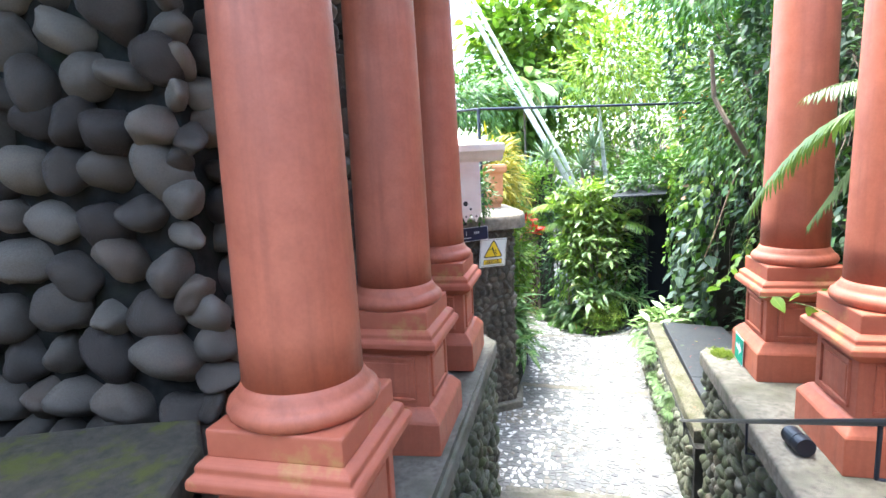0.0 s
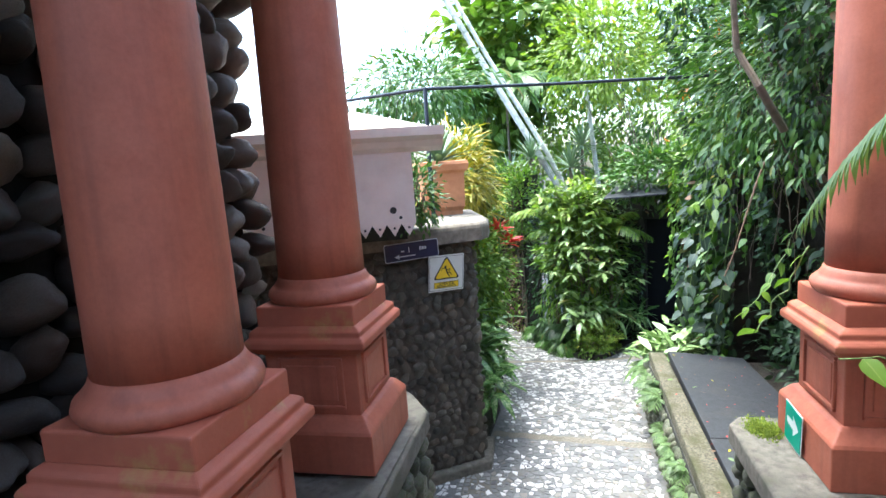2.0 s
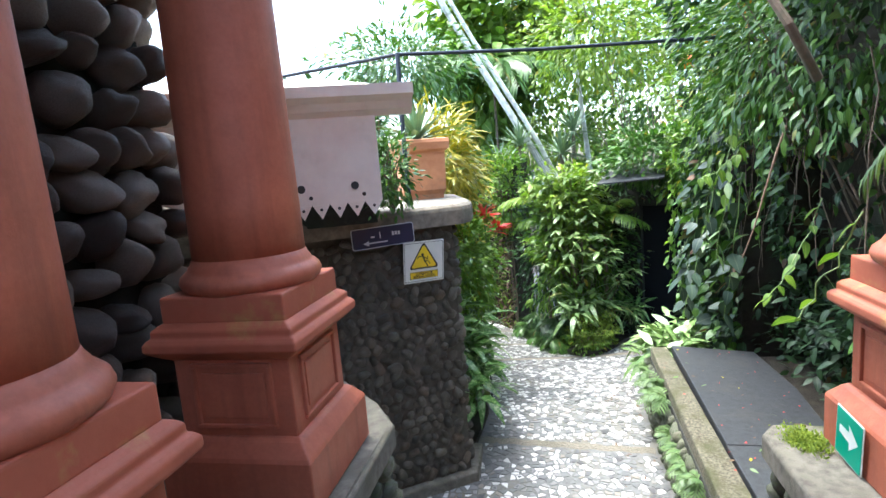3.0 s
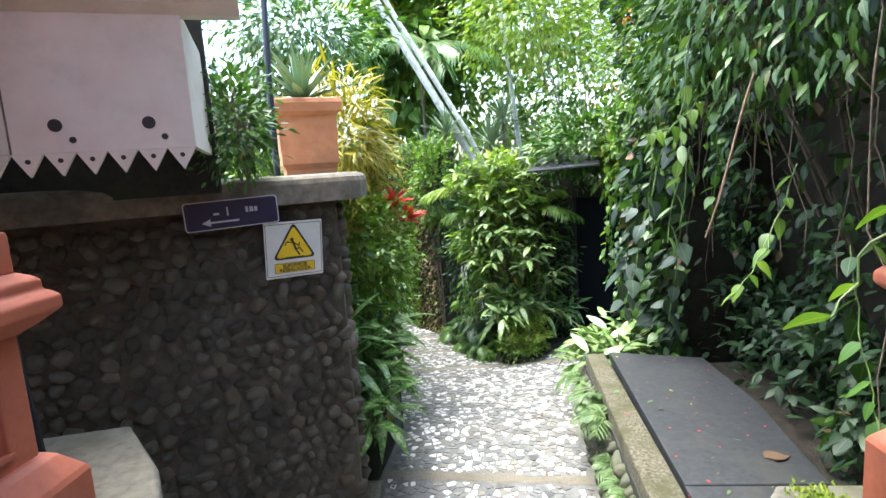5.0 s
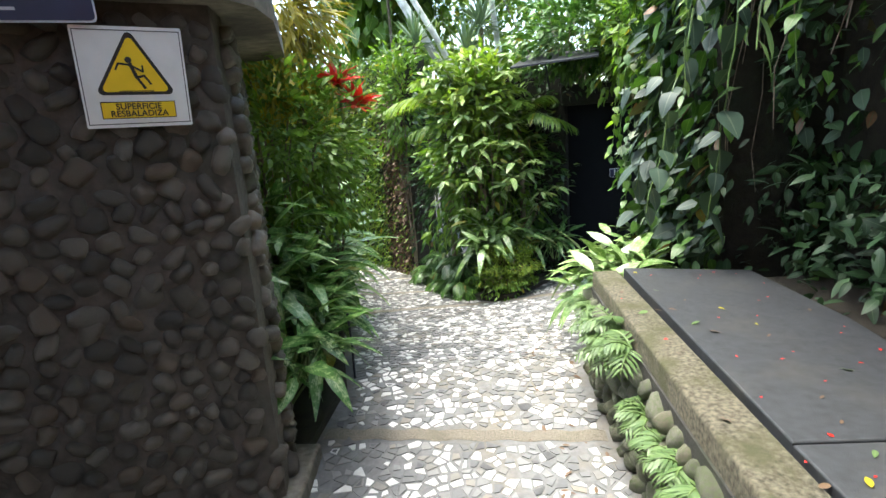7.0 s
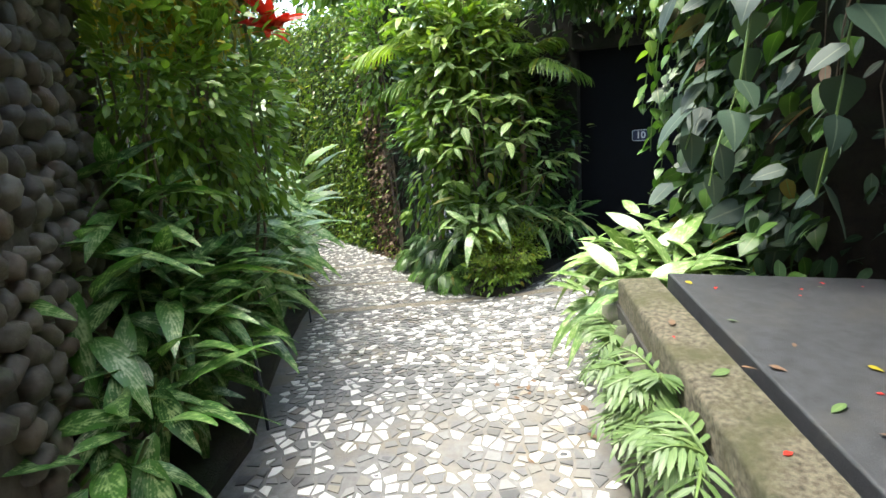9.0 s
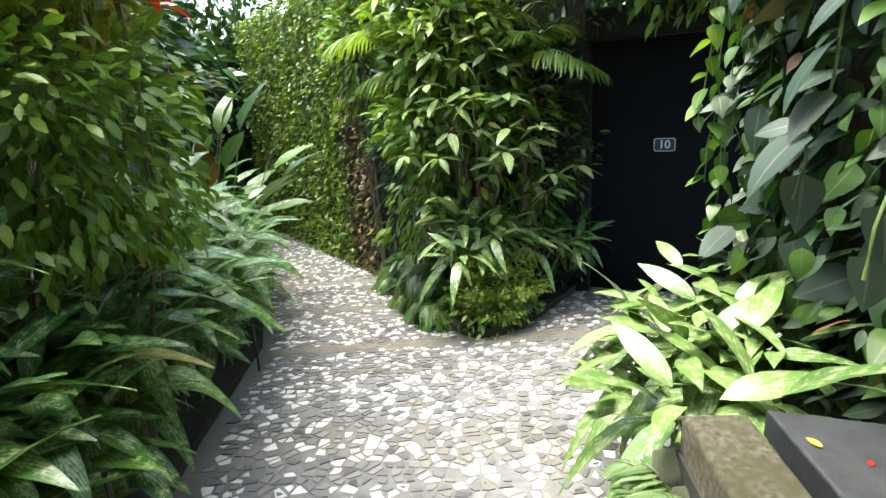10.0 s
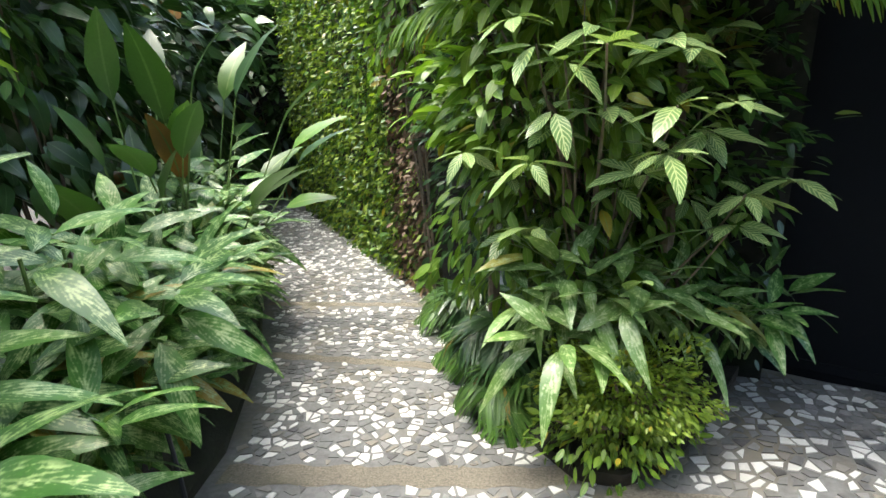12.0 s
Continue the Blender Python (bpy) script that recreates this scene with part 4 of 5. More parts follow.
rows = []
y = 8.0
while y < 13.6:
    rows.append((AG_LOW, 0.38 if y < 8.8 else 0.52, y, 0.10, 8))
    rows.append((AG_MID, 0.46, y + 0.2, 0.10, 13))
    if y > 8.8:
        rows.append((AG_TALL, 0.6, y + 0.05, 0.04, 10))
    y += 0.40
for src, inset, y, dz, lean in rows:
    x = left_edge(y) - inset + prng.uniform(-0.06, 0.06)
    copy_thing(src, pose(x, y, zfloor(x, y) + dz, prng.uniform(-5, 5), lean + prng.uniform(-5, 5), 0) @ pose(0, 0, 0, 0, 0, prng.uniform(0, 360)) @ Matrix.Scale(prng.uniform(0.86, 1.14), 4))
copy_thing(AG_LOW, pose(-0.84, 7.3, -1.32, 0, 14, 0))
for x, y, z in ((-0.86, 7.85, -1.35), (-1.02, 7.95, -1.0), (-1.15, 7.45, -1.15), (-1.35, 7.7, -1.3), (-1.25, 8.1, -1.25), (-1.0, 8.45, -1.4), (-1.7, 8.0, -1.1)):
    copy_thing(AG_MID, pose(x, y, z, 0, 6, prng.uniform(0, 360)))
for x, y, z, s in ((1.5, 8.7, -1.25, 0.9), (1.25, 8.75, -1.45, 0.85), (1.4, 8.95, -1.3, 0.9), (1.66, 9.05, -1.2, 1.0)):
    copy_thing(AG_PALE, pose(x, y, z, 0, -8, prng.uniform(0, 360)) @ Matrix.Scale(s, 4))
for x, y, z, rx, g, k in ((0.40, 11.12, -1.5, 12, 40, 0.9), (0.66, 11.16, -1.42, 8, 235, 0.95), (0.88, 11.3, -1.5, 6, 130, 0.85), (0.52, 11.3, -1.32, 2, 300, 0.9)):
    copy_thing(AG_PALE, pose(x, y, z, rx, -3, g) @ Matrix.Scale(k, 4))
copy_thing(AG_LOW, pose(1.32, 11.42, -1.62, 0, 0, 70) @ Matrix.Scale(0.8, 4))


def shrub(name, centre, radii, n, shape, size, material, label, stems=5, foot=None, shell=0.5, category="shrub", group=""):
    """A bush: branching stems and a crown of many small blades."""
    e = empty(name, pose(0, 0, 0), label, category, group)
    p, d = crown(n, centre, radii, shell)
    leaf_mass("crown", shape, p, d, size * RNG.uniform(0.7, 1.25, n), material, e, 0.6)
    foot = foot or (centre[0], centre[1], centre[2] - radii[2])
    for s in range(stems):
        u = unit(1)[0]
        tip = Vector(centre) + Vector((u[0] * radii[0] * 0.7, u[1] * radii[1] * 0.7, abs(u[2]) * radii[2] * 0.7))
        part("branch", tube(bend(foot, tip, -0.05, 6, 0.03, prng), 0.014, 6, 0.35), BARK, e)
    return e


# shrubs of the left bed, with a tree added above it to shade the leaves
shrub("arching_tree", (-2.0, 10.7, 2.7), (1.0, 1.6, 0.6), 3600, POINT, 0.12, GREEN, "green tree added to shade the variegated bed", 7, (-3.2, 10.8, -1.9), 0.3, "tree")
shrub("fine_leaved_shrub", (-1.0, 8.5, 0.08), (0.38, 0.5, 0.62), 2200, SMALL, 0.075, BRIGHT, "fine-leaved green shrub above variegated clumps", 6, (-1.05, 8.1, -1.6))
shrub("fine_leaved_shrub", (-0.82, 8.75, 0.0), (0.38, 0.5, 0.62), 2200, SMALL, 0.07, BRIGHT, "bright fine-leaved shrub beside a red flower", 6, (-0.95, 8.8, -1.6))
shrub("croton", (-1.12, 8.95, 1.05), (0.42, 0.5, 0.78), 2300, NARROW, 0.20, CROTON, "yellow-leaved croton bush on the flower bed", 6, (-1.15, 8.9, -1.6), 0.35)
shrub("leafy_shrub", (-2.25, 10.0, 0.55), (0.6, 0.9, 0.7), 1700, SMALL, 0.10, BRIGHT, "tangled green shrub above the flower bed", 6, (-1.7, 10.1, -1.8))
shrub("leafy_shrub", (-3.3, 11.9, 0.7), (0.6, 0.9, 0.9), 1700, OVATE[0], 0.13, GREEN, "tangled green shrub above the flower bed", 6, (-3.2, 11.9, -2.0))
shrub("bright_shrub", (-1.6, 9.4, 0.6), (0.42, 0.55, 0.55), 1600, POINT, 0.10, GREEN, "bright green leafy shrub on the bed", 5, (-1.6, 9.3, -1.6))


def broad_plant(name, at, n, length, material, label, height=0.5, seed=0, shape=BROAD, tilt=(35, 80)):
    """A tall plant whose big paddle leaves rise on long stalks."""
    r = random.Random(seed)
    e = empty(name, pose(*at), label, "plant")
    me = one_leaf(shape, "leaf", material)
    for k in range(n):
        a = k * 2.4 + r.uniform(-0.4, 0.4)
        el = radians(r.uniform(*tilt))
        d = Vector((math.cos(a) * math.cos(el), math.sin(a) * math.cos(el), math.sin(el)))
        h = height * r.uniform(0.5, 1.2)
        base = Vector((d.x * 0.1, d.y * 0.1, 0))
        top = base + d * h
        part("stalk", tube([base, base.lerp(top, 0.5) + Vector((0, 0, 0.03)), top], 0.008, 6, 0.7), STEM, e)
        d2 = (d + Vector((0, 0, -0.25))).normalized()
        put_leaf(me, e, top, d2, length * r.uniform(0.7, 1.15), r.uniform(-0.6, 0.6))
    return e


# red bromeliad flower
red = empty("red_flower", pose(-0.63, 8.8, 0.5), "red flowering bract among green shrubs", "flower")
part("stem", tube([(0, 0, -0.9), (0.01, 0, -0.4), (0, 0, 0.02)], 0.01, 6), STEM, red)
for q, (ox, oz) in enumerate(((0, 0.08), (0.13, -0.1))):
    n = 34
    d = unit(n)
    d[:, 2] = np.abs(d[:, 2]) * 0.8 + 0.1
    leaf_mass("bloom", LOBE, np.tile([ox, 0, oz - 0.03], (n, 1)) + RNG.normal(0, 0.012, (n, 3)), d, RNG.uniform(0.13, 0.22, n), RED, red, label="red petals")


def frond(parent, base, d, length, material, pairs=16, leaflet=0.16, sag=0.5, shape=NARROW, name="frond"):
    """A feather-shaped frond: a bent rib with paired leaflets."""
    d = Vector(d).normalized()
    side = d.cross(Vector((0, 0, 1))).normalized()
    pts = []
    for i in range(13):
        s = i / 12
        pts.append(Vector(base) + d * length * s + Vector((0, 0, -sag * length * s * s)))
    rib = part(name, tube(pts, 0.006, 5, 0.35), STEM, parent)
    pos, dirs, size = [], [], []
    for k in range(pairs):
        s = 0.15 + 0.85 * k / pairs
        q = pts[min(11, int(s * 12))].lerp(pts[min(12, int(s * 12) + 1)], s * 12 - int(s * 12))
        t = (pts[min(12, int(s * 12) + 1)] - pts[min(11, int(s * 12))]).normalized()
        for sg in (-1, 1):
            v = side * sg * (1.0 - 0.25 * s) + t * (0.45 + 0.5 * s) + Vector((0, 0, -0.12))
            pos.append(q)
            dirs.append(v)
            size.append(leaflet * (0.45 + 1.1 * math.sin(math.pi * (0.12 + 0.82 * s))) * prng.uniform(0.9, 1.1))
    leaf_mass("foliage", shape, np.array([list(p) for p in pos]), np.array([list(v) for v in dirs]), np.array(size), material, rib, 0.12)
    return rib


def palm(name, at, n, length, material, label, seed, lift=(25, 75), leaflet=0.2, pairs=20, trunk=0.0, sag=0.55):
    r = random.Random(seed)
    e = empty(name, pose(*at), label, "palm")
    if trunk:
        part("trunk", tube([(0, 0, -trunk), (0.02, 0, -trunk / 2), (0, 0, 0)], 0.04, 8, 0.7), BARK, e)
    for k in range(n):
        a = k * 2.4 + r.uniform(-0.4, 0.4)
        el = radians(r.uniform(*lift))
        frond(e, (0, 0, 0), (math.cos(a) * math.cos(el), math.sin(a) * math.cos(el), math.sin(el)), length * r.uniform(0.75, 1.1), material, pairs, leaflet, sag)
    return e


# paddle-leaved plants behind the left bed
broad_plant("heliconia", (-2.35, 12.3, -2.0), 12, 0.6, DEEP, "broad-leaved heliconia with dark paddle leaves", 1.5, 3)
broad_plant("heliconia", (-2.25, 11.75, -1.95), 11, 0.55, DEEP, "tall heliconia with upright dark paddle leaves", 1.6, 8, BROAD, (55, 85))
broad_plant("heliconia", (-3.0, 13.2, -2.1), 12, 0.65, GREEN, "broad-leaved heliconia with green paddle leaves", 1.7, 4)

# island: palm, veined shrub, grasses and a small clipped bush
palm("areca_palm", (0.35, 12.0, 0.05), 12, 1.1, BRIGHT, "feathery areca palm behind veined shrubs", 5, (20, 80), 0.19, 20, 1.95)
palm("areca_palm", (0.95, 11.6, 0.15), 11, 0.85, BRIGHT, "feathery palm beside a dark door", 6, (10, 70), 0.15, 18, 1.5)
palm("bright_palm", (0.0, 11.95, 0.45), 11, 1.0, LIME, "yellow-green palm with drooping fronds", 7, (20, 75), 0.2, 20, 2.4)

veined = empty("veined_shrub", pose(0.55, 11.6, -1.8), "tall shrub with yellow-veined leaves", "shrub")
vl = meshes_of(OVATE, "leaf", VEINED)
vr = random.Random(33)
for k in range(115):
    a = vr.uniform(0, 2 * math.pi)
    h = vr.uniform(0.85, 2.75)
    rad = vr.uniform(0.25, 0.85) * (1.1 - 0.2 * h)
    tip = Vector((math.cos(a) * rad * 1.15, math.sin(a) * rad - 0.12 * (2.4 - h), h))
    if k % 2 == 0:
        part("branch", tube(bend((tip.x * 0.25, tip.y * 0.25, max(0, h - 0.9)), tip, 0.0, 4, 0.02, vr), 0.008, 5, 0.6), BARK, veined)
    b0 = vr.uniform(0, 6.28)
    for j in range(6):
        b = b0 + j * 2 * math.pi / 6 + vr.uniform(-0.25, 0.25)
        el = radians(vr.uniform(-35, 25))
        d = Vector((math.cos(b) * math.cos(el), math.sin(b) * math.cos(el), math.sin(el)))
        put_leaf(vl[j % 2], veined, tip + d * 0.02, d, vr.uniform(0.12, 0.22), vr.uniform(-0.4, 0.4))
shrub("leafy_shrub", (0.5, 12.2, -0.5), (0.75, 0.7, 1.1), 2600, OVATE[0], 0.11, GREEN, "leafy green shrub filling the island bed", 6, (0.5, 12.2, -2.0))
shrub("leafy_shrub", (1.15, 11.9, -0.6), (0.45, 0.4, 0.95), 1300, OVATE[0], 0.11, GREEN, "leafy green shrub beside the door", 5, (1.15, 11.9, -1.8))
shrub("leafy_shrub", (0.42, 11.65, -0.35), (0.74, 0.46, 1.15), 2400, OVATE[1], 0.12, BRIGHT, "green leafy shrub filling the island bed", 6, (0.5, 11.8, -2.0), 0.5)
shrub("lime_shrub", (0.40, 11.55, 0.42), (0.5, 0.36, 0.62), 900, OVATE[1], 0.14, LIME, "pale green shrub top with large leaves", 5, (0.45, 11.8, -1.8), 0.3)
shrub("clipped_bush", (0.70, 10.98, -1.58), (0.36, 0.25, 0.25), 5200, SMALL, 0.034, LIME, "small rounded clipped bush at a bed's tip", 5, (0.7, 11.0, -1.85), 0.6)
shrub("low_groundcover", (0.62, 10.9, -1.74), (0.38, 0.22, 0.19), 520, OVATE[0], 0.06, BRIGHT, "low leafy plants round the bed's tip", 3, (0.62, 10.95, -1.85), 0.4)


for k, (x, y) in enumerate(((0.2, 11.45), (0.08, 11.72), (-0.08, 12.02), (-0.2, 12.35), (-0.34, 12.7), (0.3, 11.9), (-0.45, 13.0))):
    palm("lady_palm", (x, y, zfloor(x, y) + 0.15 + 0.25 * (k % 2)), 11, 0.42, DEEP if k % 2 else GREEN, "small dark palm clump along the bed edge", 40 + k, (5, 80), 0.17, 11, 0.35, 0.6)


shrub("leafy_shrub", (-0.72, 13.25, 0.55), (0.42, 0.28, 0.85), 1300, OVATE[0], 0.10, BRIGHT, "green shrub at the near end of a hedge", 4, (-0.7, 13.25, -2.2))
shrub("leafy_shrub", (-0.15, 12.95, -0.6), (0.5, 0.35, 1.35), 1500, OVATE[0], 0.11, DEEP, "dark leafy shrub between hedge and island", 4, (-0.15, 12.95, -2.2))

# ivy hedge along the bend, with brown dried vines at its near end
hedge = empty("ivy_hedge", pose(0, 0, 0), "tall wall densely covered in small ivy leaves", "hedge")
HA, HB = Vector((-0.70, 13.42, 0)), Vector((-3.75, 17.1, 0))
hd = (HB - HA).normalized()
hn = Vector((-abs(hd.y), -abs(hd.x), 0))
bm = prism([tuple((HA - hn * 0.05).xy), tuple((HB - hn * 0.05).xy), tuple((HB - hn * 0.45).xy), tuple((HA - hn * 0.45).xy)], -2.6, 1.25)
part("wall", bm, SOIL, hedge)
n = 16000
s, w, dep = RNG.random(n), RNG.random(n), np.abs(RNG.normal(0, 0.05, n))
P = np.array(HA)[None] + s[:, None] * np.array(HB - HA)[None] + dep[:, None] * np.array(hn)[None]
P[:, 2] = -2.35 + 3.75 * w
D = np.array(hn)[None] * 0.6 + unit(n) * 0.7 + np.array([0, 0, -0.5])
dry = (s < 0.16) & (RNG.random(n) < 0.75) & (w < 0.8)
# Lit leaves: sunlight on the hedge is put into their lime colour.
lit = RNG.random(n) < 0.6
for nm, sel, m_, lab in (("ivy", ~dry & ~lit, GREEN, "small green ivy leaves"), ("ivy", ~dry & lit, LIME, "lime ivy leaves with sunlight in their colour"), ("dry_vines", dry, DEAD, "dried brown vine leaves")):
    leaf_mass(nm, SMALL, P[sel], D[sel], RNG.uniform(0.05, 0.1, int(sel.sum())), m_, hedge, 0.8, lab)
shrub("far_hedge", (-4.6, 18.0, -0.6), (1.5, 0.7, 2.3), 6000, OVATE[0], 0.22, DEEP, "dark hedge closing the far end of a path", 4, (-4.6, 18.0, -2.6))

# Dark core added so that no sky shows through the far hedge.
core = tagged(part("far_hedge_core", prism([(-6.4, 18.3), (-3.0, 18.3), (-3.0, 18.8), (-6.4, 18.8)], -2.8, 1.2), BLACK_STONE), "dark core added behind a far hedge", "wall", kind="structure")
# creepers over the door wall
shrub("wall_creeper", (1.75, 11.3, 1.05), (0.85, 0.45, 0.5), 2400, OVATE[0], 0.10, GREEN, "green creeper heaped on top of a dark wall", 5, (1.7, 11.6, 0.55), 0.4, "vines")
shrub("wall_creeper", (2.5, 11.0, 0.95), (0.8, 0.5, 0.6), 2600, OVATE[1], 0.11, BRIGHT, "bright creeper heaped on top of a dark wall", 5, (2.5, 11.3, 0.45), 0.4, "vines")
cw = empty("door_creeper", pose(0, 0, 0), "dark creeper covering the wall round a door", "vines")
n = 2600
uu, zz0 = RNG.uniform(-1.4, 2.6, n), RNG.uniform(-1.9, 0.7, n)
ok = (uu < -0.02) | (zz0 > 0.42) | (uu > 1.55)
uu, zz0 = uu[ok], zz0[ok]
P = np.array(D0)[None] + uu[:, None] * np.array(DU)[None] - (0.14 + 0.14 * RNG.random(len(uu)))[:, None] * np.array(DV)[None]
P[:, 2] = zz0
for sel in (uu < 0, (uu >= 0) & (uu < 1.55), uu >= 1.55):
    leaf_mass("creeper", OVATE[0], P[sel], -np.array(DV)[None] * 0.5 + 0.7 * unit(int(sel.sum())) + np.array([0, 0, -0.5]), RNG.uniform(0.06, 0.13, int(sel.sum())), DEEP, cw)

# vine-covered bank beside the slab
bank = empty("vine_bank", pose(0, 0, 0), "bank overgrown with dark hanging vines", "vines")
n = 9500
yy = RNG.uniform(1.6, 9.4, n)
zz = np.where(yy < 4.95, RNG.uniform(-0.1, 3.1, n), RNG.uniform(-0.95, 3.1, n))
bulge = 0.28 * np.sin(yy * 2.1 + 1) * np.sin(zz * 1.9) + 0.16 * np.sin(yy * 5.3) * np.sin(zz * 4.1 + 1)
xx = 2.62 - 0.10 * np.clip(zz + 0.5, 0, 3) ** 1.5 + bulge - 0.12 * RNG.random(n) - np.where(yy > 8.2, 0.45 * np.clip(yy - 8.2, 0, 0.6), 0)
P = np.stack([xx, yy, zz], 1)
D = np.array([-0.5, -0.15, -0.6])[None] + 0.75 * unit(n)
xx = np.where(yy < 5.1, np.maximum(xx, 2.25), xx)
P[:, 0] = xx
kind = RNG.random(n)
for nm, sel, sh, sz, m_ in (("vine_leaves", kind < 0.6, OVATE[0], 0.10, VINE), ("vine_leaves", (kind >= 0.6) & (kind < 0.8), OVATE[1], 0.11, GREEN), ("vine_leaves", kind >= 0.8, HEART[0], 0.11, VINE)):
    leaf_mass(nm, sh, P[sel], D[sel], sz * RNG.uniform(0.6, 1.3, int(sel.sum())), m_, bank, 0.6)
n = 1700
yy = RNG.uniform(4.95, 9.2, n)
P = np.stack([2.62 - 0.45 * RNG.random(n) ** 2, yy, -0.93 + 0.75 * RNG.random(n)], 1)
leaf_mass("low_leaves", OVATE[1], P, np.array([-0.6, -0.3, -0.1])[None] + 0.7 * unit(n), 0.11 * RNG.uniform(0.6, 1.3, n), VINE, bank, 0.6)
for k in range(34):
    y0 = prng.uniform(5.0, 9.2)
    x0 = prng.uniform(2.0, 2.4)
    z0 = prng.uniform(1.2, 2.6)
    part("hanging_root", tube(bend((x0, y0, z0), (x0 - prng.uniform(-0.1, 0.25), y0 + prng.uniform(-0.4, 0.4), z0 - prng.uniform(0.8, 2.2)), 0.0, 7, 0.05, prng), 0.005, 4, 0.6), BARK, bank)

# overgrown end of the bank
tagged(part("bank_end", prism([(2.05, 8.3), (2.75, 8.3), (2.75, 9.55), (2.2, 9.45), (1.92, 9.05)], -1.7, 1.1, 0.2), SOIL), "dark earth at the overgrown end of a bank", "bank", kind="structure")
be = empty("bank_creeper", pose(0, 0, 0), "dark creeper hanging over the end of a bank", "vines")
n = 2600
q = RNG.random(n)
P = np.stack([np.interp(q, [0, 0.35, 0.6, 1], [1.98, 1.78, 2.05, 2.75]), np.interp(q, [0, 0.35, 0.6, 1], [8.2, 9.05, 9.5, 9.65]), RNG.uniform(-1.2, 1.3, n)], 1) + RNG.normal(0, 0.08, (n, 3))
D = np.array([-0.5, 0.0, -0.7])[None] + 0.7 * unit(n)
pick = RNG.random(n)
for sel, sh, sz, m_ in ((pick < 0.6, OVATE[0], 0.11, VINE), ((pick >= 0.6) & (pick < 0.85), HEART[1], 0.13, GREEN), (pick >= 0.85, HEART[0], 0.17, GREY_LEAF)):
    leaf_mass("vine_leaves", sh, P[sel], D[sel], sz * RNG.uniform(0.6, 1.25, int(sel.sum())), m_, be, 0.6)

# canopies over the bank and the path
# These high boughs are added to shade the slab and bank.
shrub("overhanging_tree", (2.2, 7.4, 3.5), (1.3, 2.2, 0.55), 6000, POINT, 0.11, GREEN, "leafy boughs added to shade the slab and bank", 6, (3.0, 8.0, 0.5), 0.4, "tree")
shrub("overhanging_tree", (2.35, 7.3, 2.1), (0.9, 1.9, 1.0), 6500, POINT, 0.10, GREEN, "dense green tree hanging over the slab", 8, (3.0, 7.2, -0.5), 0.5, "tree")
shrub("overhanging_tree", (2.5, 8.9, 1.8), (0.95, 1.1, 1.4), 5000, POINT, 0.095, BRIGHT, "dense green tree hanging over the path", 8, (3.0, 9.0, -0.9), 0.5, "tree")
shrub("flowering_tree", (2.9, 12.4, 3.0), (1.3, 1.1, 1.5), 4200, POINT, 0.095, LIME, "bright flowering tree arching over the path", 8, (3.0, 11.9, -1.6), 0.4, "tree")
shrub("flowering_tree", (1.2, 13.6, 3.5), (1.5, 1.0, 1.2), 3000, SMALL, 0.13, LIME, "sunlit lime-green tree top above the path", 7, (2.2, 13.0, -1.0), 0.4, "tree")
fl = empty("orange_blossom", pose(0, 0, 0), "small orange blossoms scattered in a tree", "flowers", kind="stuff")
cp, cd = crown(16, (2.5, 8.9, 1.8), (0.98, 1.12, 1.42), 0.95)
cq, cd = crown(16, (2.9, 12.4, 2.8), (1.3, 1.1, 1.5), 0.95)
P = np.repeat(np.concatenate([cp, cq]), 9, 0) + RNG.normal(0, 0.03, (288, 3))
leaf_mass("bloom", SMALL, P, unit(288), 0.05, ORANGE, fl)


# hanging leafy strands and pothos
def strand(name, a, b, sag, leaf_mesh, every, size, label, rope=0.004, droop=-0.6, seed=0):
    r = random.Random(seed)
    e = empty(name, pose(0, 0, 0), label, "vine", "hanging vines")
    pts = bend(a, b, sag, 10, 0.015, r)
    part("vine", tube(pts, rope, 5, 0.7), STEM, e)
    total = sum((q - p).length for p, q in zip(pts, pts[1:]))
    m = max(2, int(total / every))
    for k in range(m):
        s = (k + 0.5) / m * 10
        p = pts[int(s)].lerp(pts[min(10, int(s) + 1)], s - int(s))
        g = r.uniform(0, 6.28)
        put_leaf(r.choice(leaf_mesh), e, p, (math.cos(g) * 0.6 - 0.25, math.sin(g) * 0.6, droop + r.uniform(-0.2, 0.35)), size * r.uniform(0.7, 1.25), r.uniform(-0.4, 0.4))
    return e


heart_b = meshes_of(HEART, "leaf", BRIGHT)
heart_d = meshes_of(HEART, "leaf", GREEN)
lance_b = meshes_of([LANCE[0], OVATE[0]], "leaf", FERN)
strand("hanging_vine", (1.55, 6.75, 1.55), (1.35, 6.55, 0.35), 0.02, lance_b, 0.085, 0.13, "pale leaf strand hanging over the slab", seed=1)
strand("hanging_vine", (1.7, 6.9, 1.25), (1.15, 6.2, 0.95), 0.06, heart_b, 0.09, 0.085, "bright heart-leaved vine over the slab", seed=2)
strand("hanging_vine", (2.0, 6.5, 0.75), (1.45, 5.95, 0.18), 0.12, heart_b, 0.11, 0.095, "bright heart-leaved vine beside a column", seed=3)
strand("hanging_vine", (2.1, 6.2, 0.35), (1.95, 5.7, -0.45), 0.05, heart_d, 0.09, 0.12, "green heart-leaved vine beside a column", seed=4)
strand("hanging_vine", (1.75, 8.0, 1.7), (1.6, 7.9, 0.2), 0.0, lance_b, 0.09, 0.12, "pale leaf strand hanging over the slab", seed=5)
strand("hanging_vine", (1.9, 7.3, 1.9), (1.85, 7.2, 0.3), 0.0, heart_d, 0.07, 0.085, "green leaf strand hanging over the slab", seed=6)
